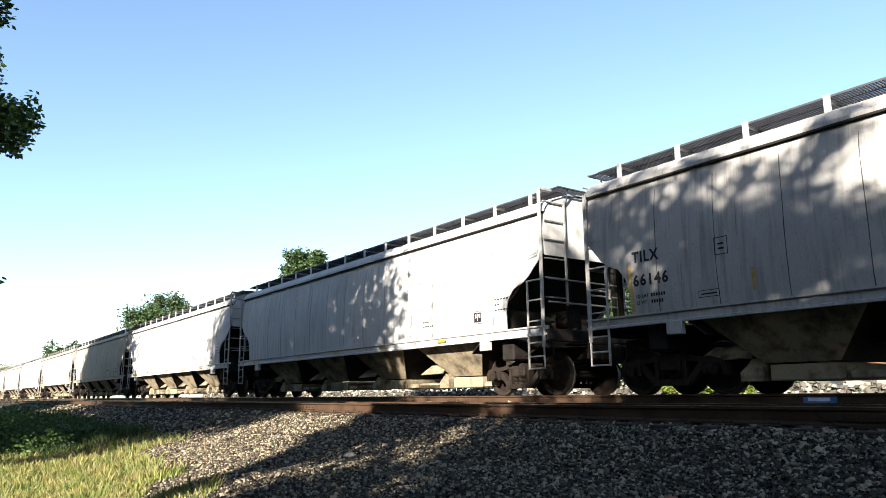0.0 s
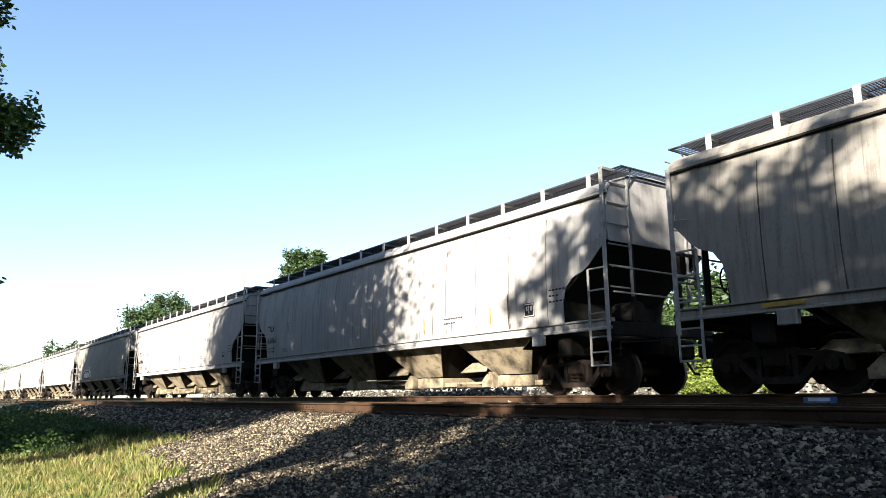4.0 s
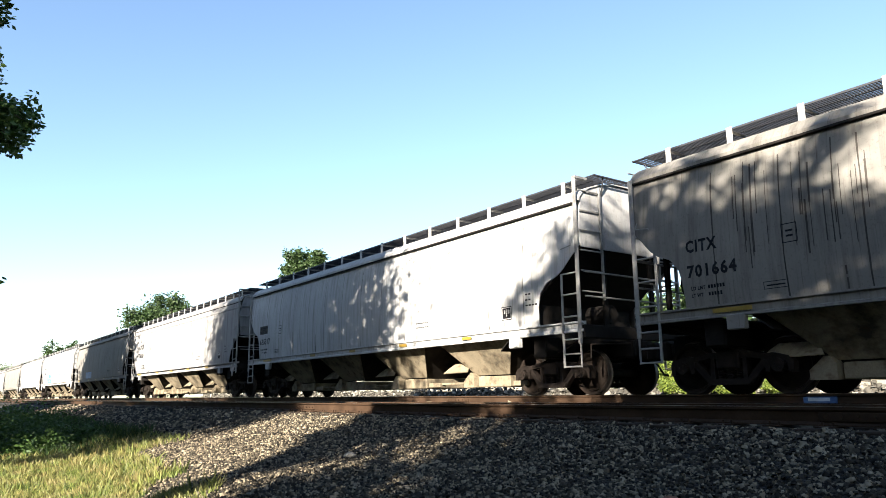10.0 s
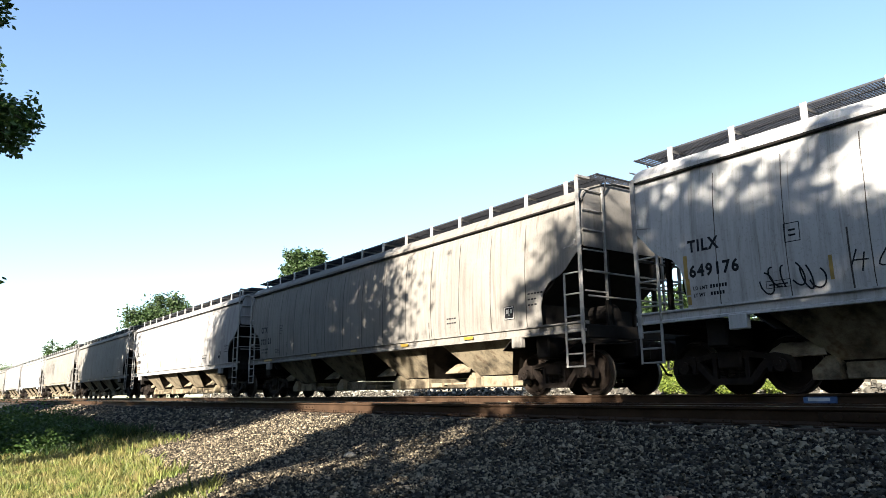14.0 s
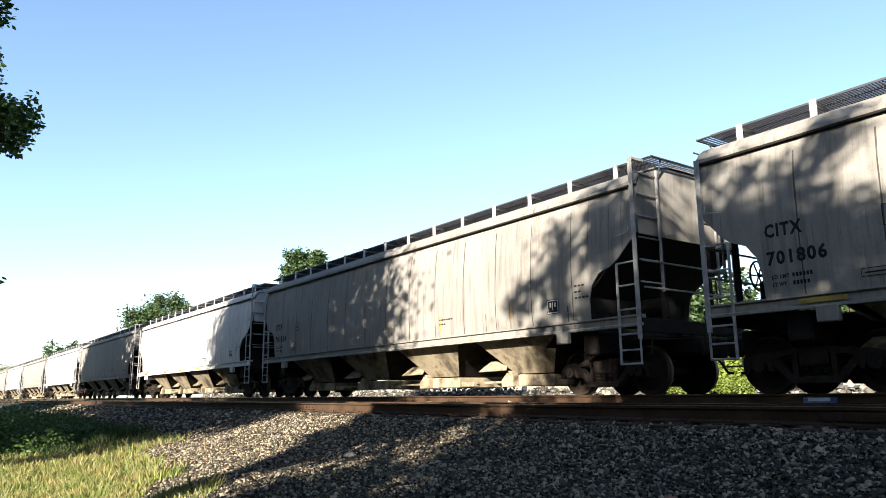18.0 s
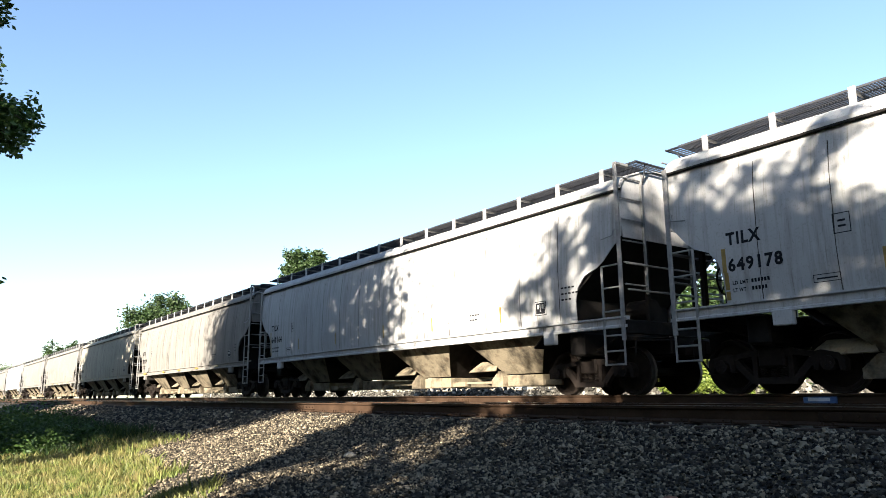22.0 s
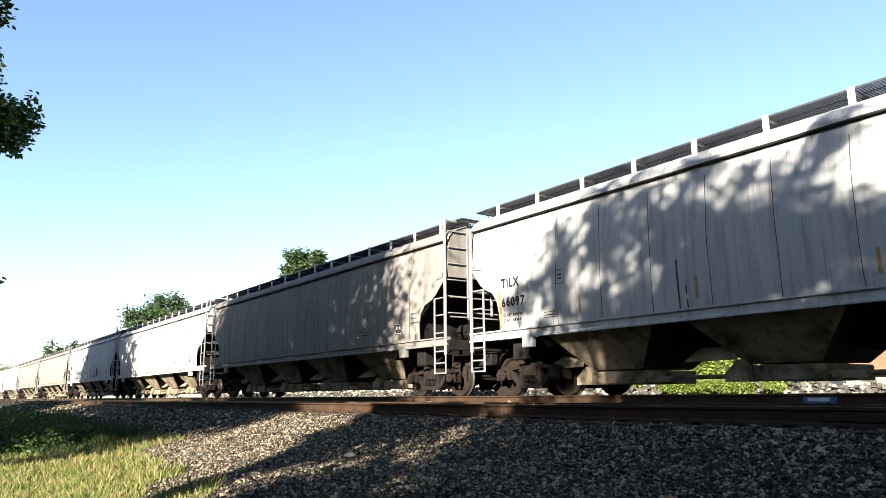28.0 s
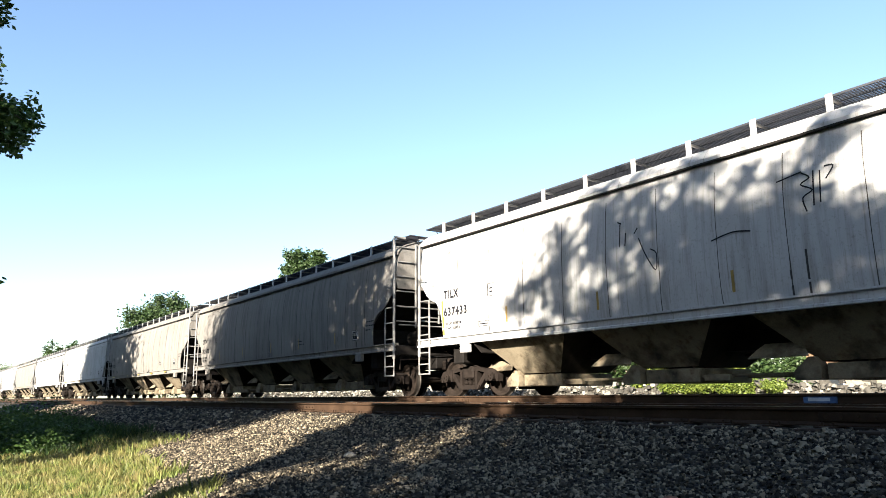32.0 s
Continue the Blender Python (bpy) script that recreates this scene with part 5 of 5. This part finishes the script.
def house(x, y, w, d, eave, ridge, wall_mat, roof_mat, label, windows):
    thing = tagged(new("house"), label, "house")
    zg = -1.15
    thing.location = (x, y, zg)
    part("wall", box(bmesh.new(), -w / 2, w / 2, -d / 2, d / 2, -0.2, eave), wall_mat, thing)
    o, k = 0.5, -0.5
    bm = bmesh.new()
    lo = [(-w / 2 - o, -d / 2 - o), (w / 2 + o, -d / 2 - o), (w / 2 + o, d / 2 + o), (-w / 2 - o, d / 2 + o)]
    a = [bm.verts.new((u, v, eave - 0.02)) for u, v in lo]
    b = [bm.verts.new((u, v, eave + 0.13)) for u, v in lo]
    r = [bm.verts.new((-w / 2 + k, 0, ridge)), bm.verts.new((w / 2 - k, 0, ridge))]
    bm.faces.new(a[::-1])
    for i in range(4):
        bm.faces.new((a[i], a[(i + 1) % 4], b[(i + 1) % 4], b[i]))
    bm.faces.new((b[0], b[1], r[1], r[0])); bm.faces.new((b[2], b[3], r[0], r[1]))
    bm.faces.new((b[1], b[2], r[1])); bm.faces.new((b[3], b[0], r[0]))
    part("roof", bm, roof_mat, thing)
    for i in range(windows):
        wx = -w / 2 + w * (i + 0.5) / windows
        win = part("window", box(bmesh.new(), wx - 0.5, wx + 0.5, -d / 2 - 0.04, -d / 2 + 0.02, 0.9, 2.1), WHITE_STEEL, thing)
        part("pane", box(bmesh.new(), wx - 0.43, wx + 0.43, -d / 2 - 0.055, -d / 2 - 0.042, 0.97, 2.03), GLASS, win)
    return thing


house(-9.6, 37.5, 18.5, 7, 2.0, 3.1, SIDING, SHINGLE, "low cream house under a peach-tan gabled roof", 4)
house(-66, 62, 40, 12, 3.2, 4.9, SIDING, SIDING, "long cream metal-sided shed", 9)


# ---- lawn ----
def lawn(x0, x1, y0, y1, count, tall, seed):
    rng = np.random.default_rng(seed)
    x, y = rng.uniform(x0, x1, count), rng.uniform(y0, y1, count)
    keep = np.array([noise.noise((a * 0.6, b * 0.6, 5)) > -0.6 - 0.5 * max(0, 2.6 - b) and (spread_y(a, b) < 3.38 + 0.75 * noise.noise((a * 0.9, b * 0.9, 8)) + 0.35 * noise.noise((a * 3.1, b * 3.1, 4)) or (a < -15 and b < 4.6 + 0.5 * noise.noise((a * 0.5, b, 6)))) for a, b in zip(x, y)])
    x, y = x[keep], y[keep]
    n = len(x)
    z = np.array([max(land_height(a, b), toe(a, b)) for a, b in zip(x, y)])
    h = tall * rng.uniform(0.5, 1.5, n)
    a = rng.uniform(0, 6.28, n)
    w = 0.006 + 0.05 * h
    bx, by = np.cos(a) * w, np.sin(a) * w
    lx, ly = rng.normal(0, 0.5, n) * h, rng.normal(0, 0.5, n) * h
    v = np.stack([np.stack([x - bx, y - by, z - 0.01], -1), np.stack([x + bx, y + by, z - 0.01], -1), np.stack([x + lx + bx * 0.2, y + ly + by * 0.2, z + h], -1), np.stack([x + lx - bx * 0.2, y + ly - by * 0.2, z + h], -1)], 1)
    return quick_mesh("lawn_grass", v.reshape(-1, 3), np.arange(4 * n).reshape(-1, 4))


tagged(part("lawn_grass", lawn(-16, -5, -0.5, 3.7, 42000, 0.07, 71), GRASS, None), "short sunlit yellow-green lawn grass", "grass", kind="stuff")
tagged(part("lawn_grass", lawn(-36, -15, 0.0, 5.4, 34000, 0.11, 72), GRASS, None), "longer green grass along the ballast", "grass", kind="stuff")
tagged(part("tall_weeds", lawn(-36, -17.5, 2.3, 5.2, 15000, 0.2, 74), WEED, None), "dark green tall weeds along the gravel bank", "weeds", kind="stuff")
tagged(part("weed_tufts", lawn(-19, -7.5, 2.5, 3.9, 2600, 0.15, 73), GRASS, None), "taller weeds where the lawn meets the ballast", "weeds", kind="stuff")

def loose_rock(x, y, s, base, label, seed):
    """A single rounded stone lying on the ballast."""
    bm = bmesh.new()
    bmesh.ops.create_icosphere(bm, subdivisions=2, radius=1.0)
    for v in bm.verts:
        k = 1 + 0.25 * noise.noise(v.co * 1.3 + Vector((seed, 0, 0)))
        v.co = Vector((v.co.x * 1.25, v.co.y, v.co.z * 0.62)) * s * k
    rock = part("rock", bm, plain(label.split()[0] + "_rock", base, 0.9, 0.0, 0.4, 12.0), None)
    rock.location = (x, y, toe(x, y) + s * 0.3)
    rock.rotation_euler = (0.1, -0.15, seed)
    return tagged(rock, label, "rock")


loose_rock(-3.45, 4.55, 0.085, (0.20, 0.10, 0.065), "reddish brown rock lying on the ballast", 3)
loose_rock(-2.25, 4.55, 0.05, (0.34, 0.33, 0.31), "pale grey rock lying on the ballast", 5)
loose_rock(-8.6, 4.7, 0.07, (0.30, 0.27, 0.22), "tan rock lying on the ballast", 7)

# ---- motion ----


def motions():
    """The whole train rolls off to -x; its wheelsets turn with it."""
    for car in CARS:
        x0, y0 = car.location.x, car.location.y
        walk(car, [(t, pose(x0 - s, y0, 0)) for t, s in TRAVEL])
    # one turning action for each of the four ways a wheelset sits in its truck
    rate = math.degrees(TRAVEL[-1][1] / 32.0 / 0.457) / FPS
    actions = {}
    for car in CARS:
        for tr in [o for o in car.children if o.name.startswith("truck")]:
            back = tr.rotation_euler.z > 1
            for w in [o for o in tr.children if o.name.startswith("wheelset")]:
                key = (back, w.location.x > 0)
                if key not in actions:
                    sgn = 1 if back else -1
                    at = w.location.copy()
                    walk(w, [(k / FPS, pose(at.x, 0, at.z, 0, sgn * rate * k, 0)) for k in range(32 * FPS + 1)])
                    actions[key] = w.animation_data.action, w.animation_data.action_slot
                else:
                    w.rotation_mode = "QUATERNION"
                    keys = w.animation_data_create()
                    keys.action, keys.action_slot = actions[key]


motions()
